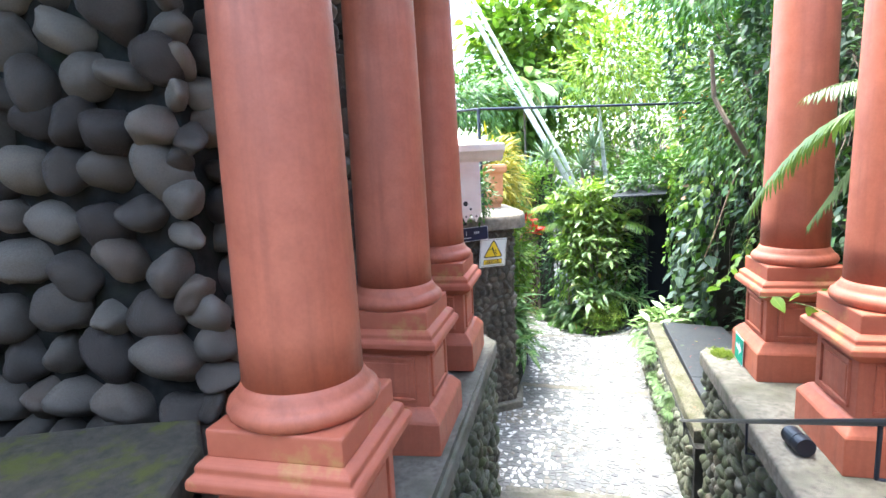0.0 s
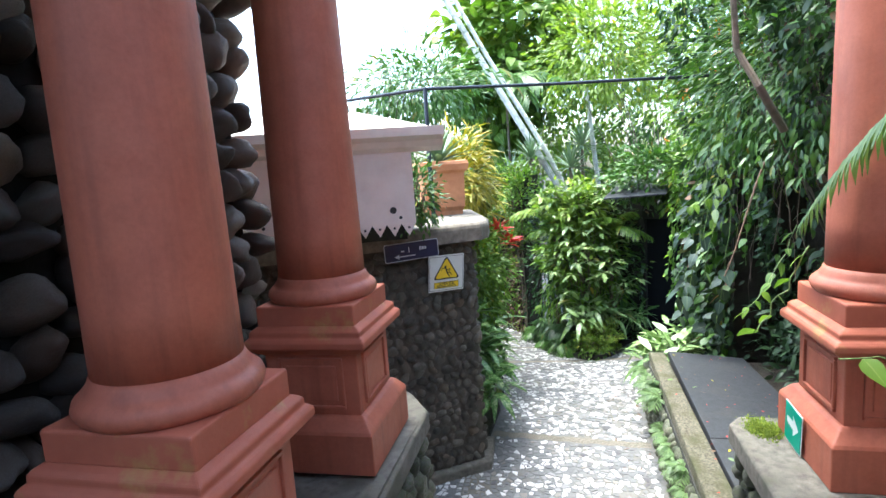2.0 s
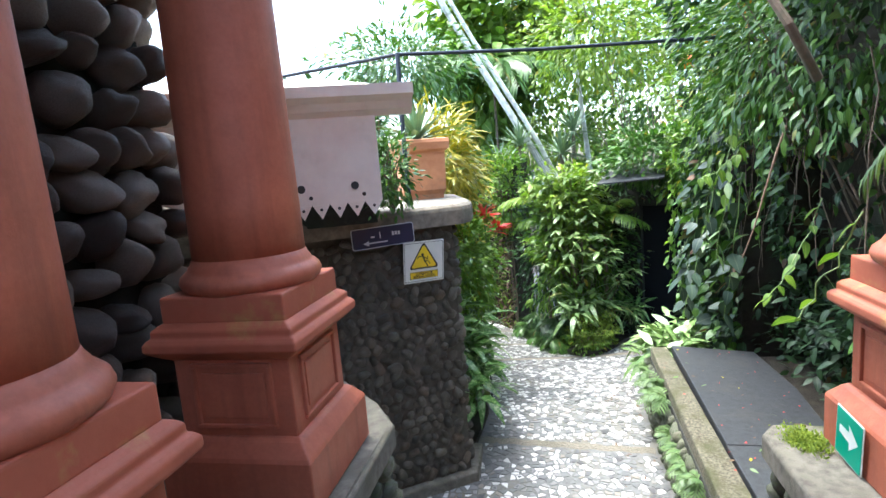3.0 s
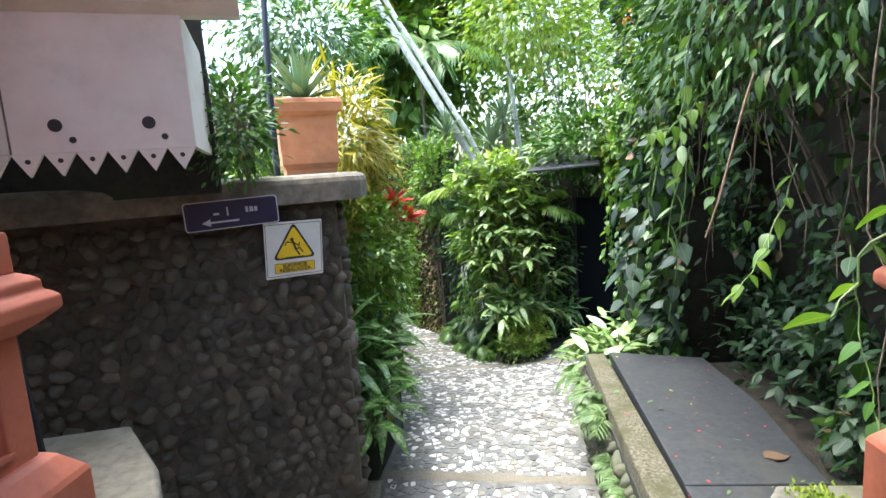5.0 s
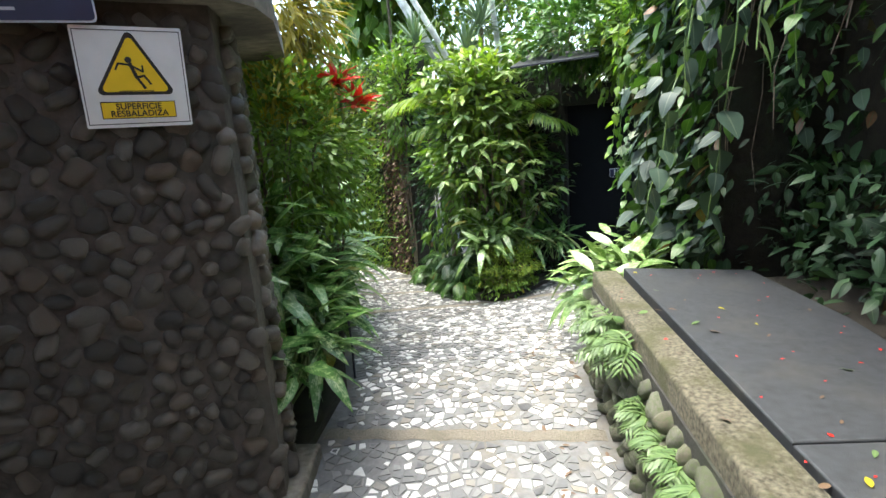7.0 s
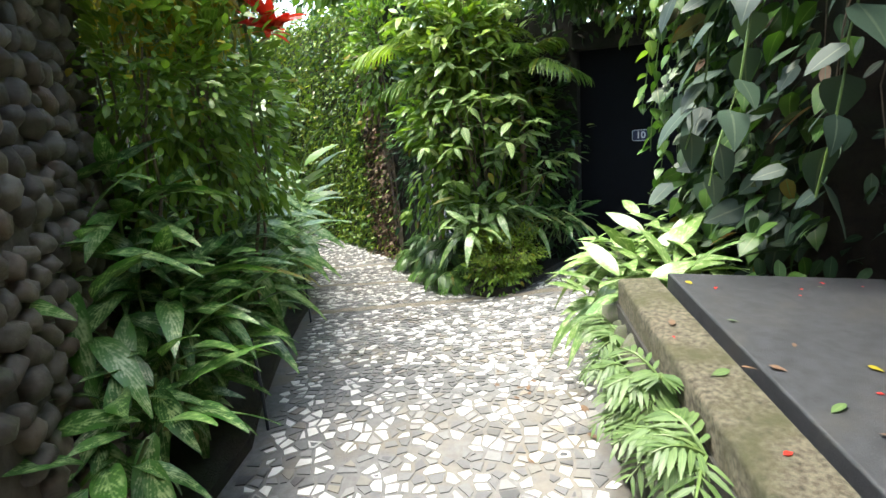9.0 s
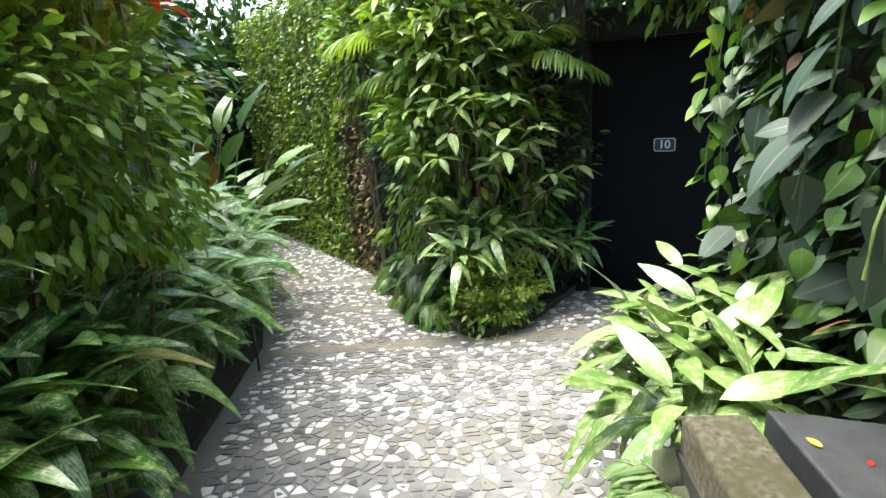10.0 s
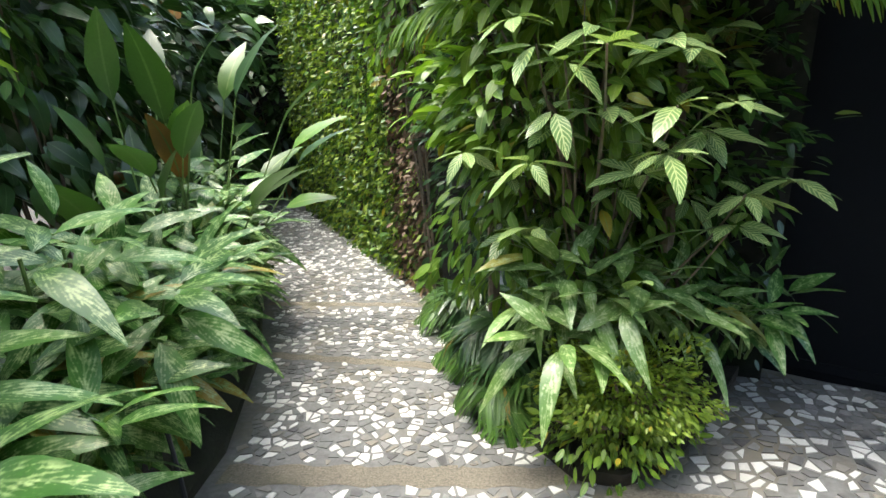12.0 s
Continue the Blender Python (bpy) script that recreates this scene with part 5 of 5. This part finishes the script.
strand("hanging_vine", (2.1, 8.6, 1.6), (1.75, 8.5, -0.3), 0.0, heart_d, 0.07, 0.09, "green leaf strand hanging by the bank", seed=7)
strand("hanging_vine", (1.9, 9.2, 1.4), (1.68, 9.3, -0.5), 0.0, heart_d, 0.06, 0.11, "green leafy vine at the bank's end", seed=8)
for k in range(12):
    x0, y0 = 1.47 + 0.075 * k, 9.0 + 0.08 * (k % 3)
    strand("hanging_vine", (x0 + 0.1, y0, 1.2), (x0, y0 + 0.05, -0.2 - 0.25 * (k % 3)), 0.02, heart_d if k % 3 else heart_b, 0.055, 0.085, "green leafy vine at the bank's end", seed=50 + k)
strand("pothos_vine", (1.75, 4.12, 0.62), (1.28, 4.12, 0.52), 0.03, heart_b, 0.13, 0.11, "variegated pothos trailing over a pedestal", seed=9)
strand("pothos_vine", (1.8, 2.95, 0.72), (1.30, 3.62, 0.62), 0.06, heart_b, 0.15, 0.12, "variegated pothos trailing over a pedestal", seed=10)
strand("pothos_vine", (1.45, 4.85, 0.85), (1.18, 4.78, 0.42), 0.04, heart_b, 0.10, 0.11, "pothos vine hanging behind a column", seed=11)
strand("pothos_vine", (2.45, 3.75, 1.65), (1.75, 3.8, 0.95), 0.05, lance_b, 0.08, 0.12, "leafy strand hanging between columns", seed=12)
grey_l = meshes_of(HEART, "leaf", GREY_LEAF)
for k, (a, b) in enumerate((((1.75, 8.15, 0.75), (1.42, 7.95, -0.45)), ((1.95, 7.95, 0.9), (1.75, 7.85, -0.5)), ((1.65, 8.4, 0.45), (1.45, 8.3, -0.35)))):
    strand("grey_leaved_vine", a, b, 0.0, grey_l, 0.11, 0.18, "large grey-green leaves hanging from the bank", 0.006, seed=20 + k)
# bare twigs
tw = empty("bare_twig", pose(0, 0, 0), "dry bare twig hanging from the vines", "twig")
part("twig", tube(bend((1.72, 6.35, 1.25), (1.38, 6.08, 0.44), 0.0, 5, 0.01, prng), 0.009, 6, 0.5), DEAD, tw)
tw = empty("bare_branch", pose(0, 0, 0), "bare brown branch in the vines", "twig")
part("branch", tube([(1.26, 5.5, 2.35), (1.30, 5.54, 1.95), (1.40, 5.47, 1.72), (1.58, 5.58, 1.45)], 0.018, 8, 1.4), BARK, tw)

# ferns on the kerb wall and by the column
for k in range(15):
    y = 5.7 + 0.165 * k + prng.uniform(-0.05, 0.05)
    e = empty("wall_fern", pose(1.05 + 0.01 * (y - 5), y, prng.uniform(-1.22, -0.92)), "pale green fern growing from a stone kerb", "fern", "kerb ferns")
    big_fern = 1.0 if y < 7.0 else 1.25
    for j in range(7):
        g = prng.uniform(100, 260)
        el = prng.uniform(5, 60)
        frond(e, (0, 0, 0), (math.cos(radians(g)) * math.cos(radians(el)), math.sin(radians(g)) * math.cos(radians(el)), math.sin(radians(el))), prng.uniform(0.11, 0.19) * big_fern, FERN, 6, 0.05 * big_fern, 0.5, FROND)
e = empty("sword_fern", pose(1.86, 3.86, 1.72), "sword fern frond arching past a column", "fern")
frond(e, (0, 0, 0), (-0.66, 0.72, 0.12), 0.88, FERN, 40, 0.115, 0.95, NARROW)
part("root_stem", tube([(0, 0, 0), (0.3, -0.05, 0.0), (0.75, -0.1, -0.2)], 0.014, 6), BARK, e)
frond(e, (0.05, 0, 0.1), (-0.8, -0.15, 0.2), 0.6, FERN, 24, 0.09, 0.35, NARROW)
frond(e, (0.1, 0.1, 0.0), (-0.5, 0.2, -0.7), 0.75, FERN, 24, 0.1, 0.2, NARROW)
for k in range(5):
    e = empty("kerb_seedling", pose(1.5 + 0.2 * k, 4.97, -0.75 + 0.1 * (k % 2)), "small fern seedling behind the ledge", "fern", "ledge ferns")
    for j in range(5):
        g = prng.uniform(30, 330)
        frond(e, (0, 0, 0), (math.cos(radians(g)) * 0.6, math.sin(radians(g)) * 0.6, 0.7), prng.uniform(0.14, 0.26), FERN, 6, 0.06, 0.5, LANCE[0])

# agave in the pot, vine over the coping
e = empty("agave", pose(-1.12, 7.78, 1.43), "blue-green agave rosette in a planter", "agave")
ag = one_leaf(leaf_shape(0.17, 5, 0.35, 0.12, 0.35), "leaf", AGAVE)
for k in range(26):
    g, el = k * 2.4, radians(80 - 72 * k / 26)
    put_leaf(ag, e, (0, 0, 0.02), (math.cos(g) * math.cos(el), math.sin(g) * math.cos(el), math.sin(el)), 0.5 * prng.uniform(0.8, 1.1), 0)
shrub("coping_vine", (-0.98, 6.25, 1.14), (0.24, 0.2, 0.3), 900, OVATE[0], 0.055, GREEN, "small leafy vine spilling over the coping", 5, (-1.0, 6.4, 0.87), 0.4)

# pale leaning trunks and planting beyond the bend
lt = empty("leaning_palm", pose(0, 0, 0), "pale leaning twin palm trunk", "tree")
for dx, r in ((0.0, 0.085), (0.2, 0.06)):
    part("trunk", tube([(0.45 + dx * 0.4, 14.3, -1.2), (0.14 + dx * 0.6, 14.3, 0.7), (-0.35 + dx, 14.3, 1.6), (-0.95 + dx, 14.35, 2.7), (-1.55 + dx * 0.9, 14.4, 3.8), (-2.6 + dx, 14.5, 5.8)], r, 10, 0.75), PALE_BARK, lt)
st = empty("slender_tree", pose(0, 0, 0), "slender pale upright trunk", "tree")
part("trunk", tube([(1.02, 14.3, -1.5), (0.95, 14.3, 0.65), (0.80, 14.3, 2.2), (0.6, 14.3, 4.4)], 0.06, 10, 0.7), PALE_BARK, st)
for x, y, z, l in ((0.35, 13.6, 1.25, 0.6), (-0.5, 14.0, 1.5, 0.6), (0.6, 14.0, 1.7, 0.6), (-1.0, 14.6, 1.0, 0.7)):
    e = empty("yucca", pose(x, y, z), "spiky yucca rosette beyond the bend", "yucca")
    part("stem", tube([(0, 0, -2.6), (0, 0, 0)], 0.04, 8), BARK, e)
    n = 60
    a, el = RNG.uniform(0, 6.28, n), np.radians(RNG.uniform(-20, 85, n))
    leaf_mass("leaves", leaf_shape(0.09, 3, 0.3, 0.15, 0.3), np.zeros((n, 3)), np.stack([np.cos(a) * np.cos(el), np.sin(a) * np.cos(el), np.sin(el)], 1), l * RNG.uniform(0.7, 1.1, n), AGAVE, e, 0.2)
for k, (x, y, z, rx, ry, rz, n, sh, sz, m_) in enumerate((
        (-1.6, 17.6, 3.8, 1.5, 1.2, 2.4, 1500, HEART[1], 0.34, BRIGHT), (0.2, 17.5, 1.2, 2.2, 1.2, 2.3, 3400, OVATE[1], 0.2, BRIGHT),
        (3.2, 16.5, 2.5, 2.2, 1.5, 3.0, 3600, OVATE[1], 0.18, GREEN), (-1.0, 18.5, 5.2, 2.2, 1.5, 2.0, 1400, HEART[1], 0.36, LIME),
        (1.8, 18.0, 5.5, 2.4, 1.6, 2.4, 1800, OVATE[1], 0.2, LIME), (-5.3, 15.5, 0.3, 1.6, 1.8, 2.4, 4200, OVATE[1], 0.3, DEEP),
        (-3.9, 12.3, 0.6, 1.2, 1.6, 2.0, 4000, OVATE[1], 0.24, DEEP), (4.4, 12.6, 2.2, 1.6, 1.8, 2.8, 3400, OVATE[1], 0.16, DEEP),
        (4.0, 7.0, 4.4, 1.6, 3.4, 1.6, 4200, OVATE[1], 0.15, DEEP), (-5.0, 20.0, 0.6, 2.5, 1.5, 2.2, 2600, OVATE[1], 0.24, DEEP),
        (6.0, 19.5, 4.0, 3.0, 2.0, 4.0, 3000, OVATE[1], 0.24, DEEP), (0.5, 22.0, 4.0, 4.0, 1.5, 3.6, 2200, OVATE[1], 0.3, LIME))):
    shrub("garden_tree", (x, y, z), (rx, ry, rz), n, sh, sz, m_, "leafy tropical tree beyond the path", 7, (x, y, -2.7), 0.45, "tree", "garden trees")
palm("garden_palm", (-1.2, 16.2, 3.6), 12, 2.0, GREEN, "green palm crown above the bend", 9, (0, 70), 0.45, 22, 6.0)

# small grey awning over the door
aw = empty("door_awning", pose(0, 0, 0), "small blue-grey sheet awning above a door", "awning")
bm = bmesh.new()
vs = [bm.verts.new(p) for p in ((0.82, 10.85, 0.74), (1.75, 10.7, 0.78), (1.9, 11.3, 0.92), (1.1, 11.5, 0.92))]
f = bm.faces.new(vs)
r = bmesh.ops.extrude_face_region(bm, geom=[f])
for v in r["geom"]:
    if isinstance(v, bmesh.types.BMVert):
        v.co.z -= 0.02
bmesh.ops.recalc_face_normals(bm, faces=bm.faces)
part("sheet", bm, SLATE, aw)
part("strut", tube([(1.25, 11.2, 0.80), (1.35, 11.6, 0.5)], 0.012, 6), IRON, aw)
part("strut", tube([(1.7, 11.1, 0.82), (1.85, 11.4, 0.5)], 0.012, 6), IRON, aw)

# moss on the ledge, fallen leaves and petals
mo = tagged(leaf_mass("moss_patch", SMALL, np.stack([RNG.normal(1.24, 0.035, 2600), RNG.normal(4.80, 0.05, 2600), np.full(2600, LEDGE_R - 0.002)], 1), unit(2600) * np.array([1, 1, 0.3]) + np.array([0, 0, 0.9]), RNG.uniform(0.008, 0.022, 2600), MOSS), "bright green moss patch on a ledge", "moss", kind="stuff")
petal = one_leaf(leaf_shape(0.6, 3, 0.2, 0.1, 0.45), "petal", RED)
fallen = [one_leaf(OVATE[0], "fallen_leaf", m_) for m_ in (DEAD, DEAD, CROTON, FERN)]
for k in range(74):
    x, y = prng.uniform(1.12, 1.98), prng.uniform(5.0, 7.9)
    g = prng.uniform(0, 6.28)
    if k % 2:
        ob = put_leaf(petal, None, (x, y, -0.822 if x > 1.29 else -0.836), (math.cos(g), math.sin(g), 0.05), prng.uniform(0.012, 0.026), 0, "fallen_petal")
        tagged(ob, "small red fallen petal on a slab", "petal", "fallen petals")
    else:
        ob = put_leaf(prng.choice(fallen), None, (x, y, -0.819 if x > 1.29 else -0.832), (math.cos(g), math.sin(g), 0.06), prng.uniform(0.02, 0.06), prng.uniform(-0.5, 0.5), "fallen_leaf")
        tagged(ob, "small fallen leaf lying on a slab", "leaf", "fallen leaves")
big_dead = put_leaf(one_leaf(HEART[0], "fallen_leaf", DEAD), None, (1.78, 6.3, -0.82), (0.9, 0.3, 0.06), 0.17, 0.08, "fallen_leaf")
tagged(big_dead, "large curled brown fallen leaf on a slab", "leaf", "fallen leaves")
for k in range(30):
    x, y = prng.uniform(0.55, 0.99), prng.uniform(6.6, 9.0)
    g = prng.uniform(0, 6.28)
    ob = put_leaf(fallen[0], None, (x, y, zfloor(x, y) + 0.008), (math.cos(g), math.sin(g), 0.06), prng.uniform(0.02, 0.07), 0, "fallen_leaf")
    tagged(ob, "small dry brown leaf on the paving", "leaf", "fallen leaves")
# stakes at the bed's edge
for x, y in ((-0.60, 8.15), (-1.09, 10.25)):
    s = empty("garden_stake", pose(x, y, zfloor(x, y) - 0.05), "short dark garden stake at a bed's edge", "stake")
    part("rod", tube([(0, 0, 0), (0.01, 0, 0.3), (0.0, 0.01, 0.55)], 0.009, 6), IRON, s)

# ---- broken tile paving ----
def tile_mat():
    m, nt, b = mat("broken_tile_glaze", 0.38)
    r = random_value(nt)
    col = ramp(nt, r, [(0.0, (0.66, 0.65, 0.63)), (0.36, (0.5, 0.495, 0.48)), (0.38, (0.2, 0.197, 0.195)), (0.52, (0.15, 0.149, 0.152)), (0.57, (0.18, 0.16, 0.132)), (0.65, (0.125, 0.124, 0.127)), (0.93, (0.09, 0.09, 0.094)), (1.0, (0.05, 0.05, 0.052))])
    g = noise_tex(nt, 35.0, 6.0, 0.7)
    s = noise_tex(nt, 2.0, 5.0, 0.7)
    col = mix(nt, 0.6, col, ramp(nt, g.outputs[0], [(0.3, (0.72, 0.71, 0.69)), (0.65, (1, 1, 1))]), "MULTIPLY")
    col = mix(nt, ramp(nt, s.outputs[0], [(0.5, (0, 0, 0)), (0.75, (0.3, 0.3, 0.3))]), col, (0.22, 0.2, 0.165))
    link(nt, col, b.inputs["Base Color"])
    link(nt, ramp(nt, g.outputs[0], [(0.3, (0.6, 0.6, 0.6)), (0.7, (0.28, 0.28, 0.28))]), b.inputs["Roughness"])
    return m


TILE = tile_mat()
PATH_POLY = [(-0.5, 4.62), (1.04, 4.62), (1.0, 8.1), (1.15, 8.75), (1.85, 9.5), (2.9, 9.9), (3.1, 11.26), (1.6, 11.85), (1.5, 11.82), (1.2, 11.36), (0.88, 10.9), (0.68, 10.8), (0.48, 10.88), (0.32, 11.1), (-0.5, 12.75), (-0.72, 13.45), (-2.0, 15.0), (-3.4, 16.7), (-4.5, 17.3), (-4.4, 16.9), (-3.1, 14.5), (-2.2, 12.9), (-1.75, 12.1), (-1.22, 10.8), (-1.07, 10.2), (-0.85, 9.2), (-0.55, 8.1), (-0.56, 6.95), (-1.3, 6.35), (-2.4, 5.6), (-2.4, 5.2), (-1.0, 5.25), (-0.56, 4.8)]


def inside(x, y, poly):
    c = False
    for (x0, y0), (x1, y1) in zip(poly, poly[1:] + poly[:1]):
        if (y0 > y) != (y1 > y) and x < (x1 - x0) * (y - y0) / (y1 - y0) + x0:
            c = not c
    return c


# gravel bands between the bays of paving
BANDS = [((-0.62, 7.42), (1.02, 7.30), 0.055), ((-1.2, 10.62), (0.5, 10.86), 0.08), ((-1.75, 12.05), (0.0, 12.0), 0.05), ((0.62, 10.74), (2.9, 10.1), 0.06), ((-2.4, 13.2), (-0.7, 13.3), 0.05)]


def in_band(x, y, extra):
    for (x0, y0), (x1, y1), h in BANDS:
        d = Vector((x1 - x0, y1 - y0))
        n = d.length
        d /= n
        s = (x - x0) * d.x + (y - y0) * d.y
        if -0.05 < s < n + 0.05 and abs((x - x0) * -d.y + (y - y0) * d.x) < h + extra:
            return True
    return False


band_bm = bmesh.new()
for (x0, y0), (x1, y1), h in BANDS:
    d = Vector((x1 - x0, y1 - y0)).normalized() * h
    n = 24
    prev = None
    for i in range(n + 1):
        x, y = x0 + (x1 - x0) * i / n, y0 + (y1 - y0) * i / n
        wob = 0.012 * math.sin(i * 1.7)
        cur = [band_bm.verts.new((x - d.y * k, y + d.x * k + wob, zfloor(x - d.y * k, y + d.x * k) + 0.002)) for k in (-1, 1)]
        if prev:
            band_bm.faces.new((prev[0], cur[0], cur[1], prev[1]))
        prev = cur
bmesh.ops.recalc_face_normals(band_bm, faces=band_bm.faces)
bands = part("gravel_band", band_bm, GRAVEL, path, "washed gravel bands across the paving")

CELL = 0.061
trng = random.Random(11)
grid = {}
X0, Y0 = -4.8, 4.5
for j in range(int(13.0 / CELL)):
    for i in range(int(8.0 / CELL)):
        grid[i, j] = (X0 + (i + 0.5 + trng.uniform(-0.48, 0.48)) * CELL, Y0 + (j + 0.5 + trng.uniform(-0.48, 0.48)) * CELL)


def cell_polygon(i, j):
    cx, cy = grid[i, j]
    poly = [(cx - CELL, cy - CELL), (cx + CELL, cy - CELL), (cx + CELL, cy + CELL), (cx - CELL, cy + CELL)]
    gap = 0.0035 + 0.008 * trng.random()
    for dj in (-2, -1, 0, 1, 2):
        for di in (-2, -1, 0, 1, 2):
            if (di or dj) and (i + di, j + dj) in grid:
                qx, qy = grid[i + di, j + dj]
                nx, ny = qx - cx, qy - cy
                L = math.hypot(nx, ny)
                lim = L / 2 - gap
                out = []
                for (ax, ay), (bx, by) in zip(poly, poly[1:] + poly[:1]):
                    da = ((ax - cx) * nx + (ay - cy) * ny) / L - lim
                    db = ((bx - cx) * nx + (by - cy) * ny) / L - lim
                    if da <= 0:
                        out.append((ax, ay))
                    if (da < 0) != (db < 0) and da != db:
                        s = da / (da - db)
                        out.append((ax + (bx - ax) * s, ay + (by - ay) * s))
                poly = out
                if len(poly) < 3:
                    return None
    most = trng.choice((4, 4, 5))
    while len(poly) > most:
        n = len(poly)
        area = [abs((poly[k][0] - poly[k - 1][0]) * (poly[(k + 1) % n][1] - poly[k - 1][1]) - (poly[k][1] - poly[k - 1][1]) * (poly[(k + 1) % n][0] - poly[k - 1][0])) for k in range(n)]
        poly.pop(area.index(min(area)))
    return poly


tv, tf, singles, iv, inf = [], [], [], [], []
for (i, j), (cx, cy) in grid.items():
    if not inside(cx, cy, PATH_POLY) or in_band(cx, cy, 0.02) or trng.random() < 0.10:
        continue
    poly = cell_polygon(i, j)
    if not poly:
        continue
    clean = []
    for p in poly:
        if not clean or math.dist(p, clean[-1]) > 0.006:
            clean.append(p)
    if len(clean) > 3 and math.dist(clean[0], clean[-1]) < 0.006:
        clean.pop()
    if len(clean) < 3:
        continue
    tip = [trng.uniform(-0.02, 0.02) for _ in "ab"]
    top = [(x, y, zfloor(x, y) + 0.0035 + (x - cx) * tip[0] + (y - cy) * tip[1]) for x, y in clean]
    if len(top) > 3 and trng.random() < 0.03:
        mx, my = sum(p[0] for p in top) / len(top), sum(p[1] for p in top) / len(top)
        inf.append(tuple(range(len(iv), len(iv) + len(top))))
        iv += [(mx + (x - mx) * 0.58, my + (y - my) * 0.58, z + 0.001) for x, y, z in top]
    if 9.75 < cy < 10.75 and -0.75 < cx < 1.0 and len(singles) < 300:
        singles.append(top)
        continue
    base, n = len(tv), len(top)
    tv += top + [(x, y, z - 0.009) for x, y, z in top]
    tf.append(tuple(base + k for k in range(n)))
    tf += [(base + k, base + n + k, base + n + (k + 1) % n, base + (k + 1) % n) for k in range(n)]
me = bpy.data.meshes.new("tiles")
me.from_pydata(tv, [], tf)
me.materials.append(TILE)
ob = tagged(new("tiles", me), "broken white and grey tile paving", kind="stuff")
ob.parent = path
for top in singles:
    n = len(top)
    me = bpy.data.meshes.new("tile")
    me.from_pydata(top + [(x, y, z - 0.009) for x, y, z in top], [], [tuple(range(n))] + [(k, n + k, n + (k + 1) % n, (k + 1) % n) for k in range(n)])
    me.materials.append(TILE)
    ob = new("tile", me)
    ob.parent = path
me = bpy.data.meshes.new("tile_insets")
me.from_pydata(iv, [], inf)
me.materials.append(plain_mat("dark_glazed_inset", (0.06, 0.06, 0.065), 0.3))
ob = tagged(new("tile_insets", me), "small dark panes set in pale tiles", kind="stuff")
ob.parent = path
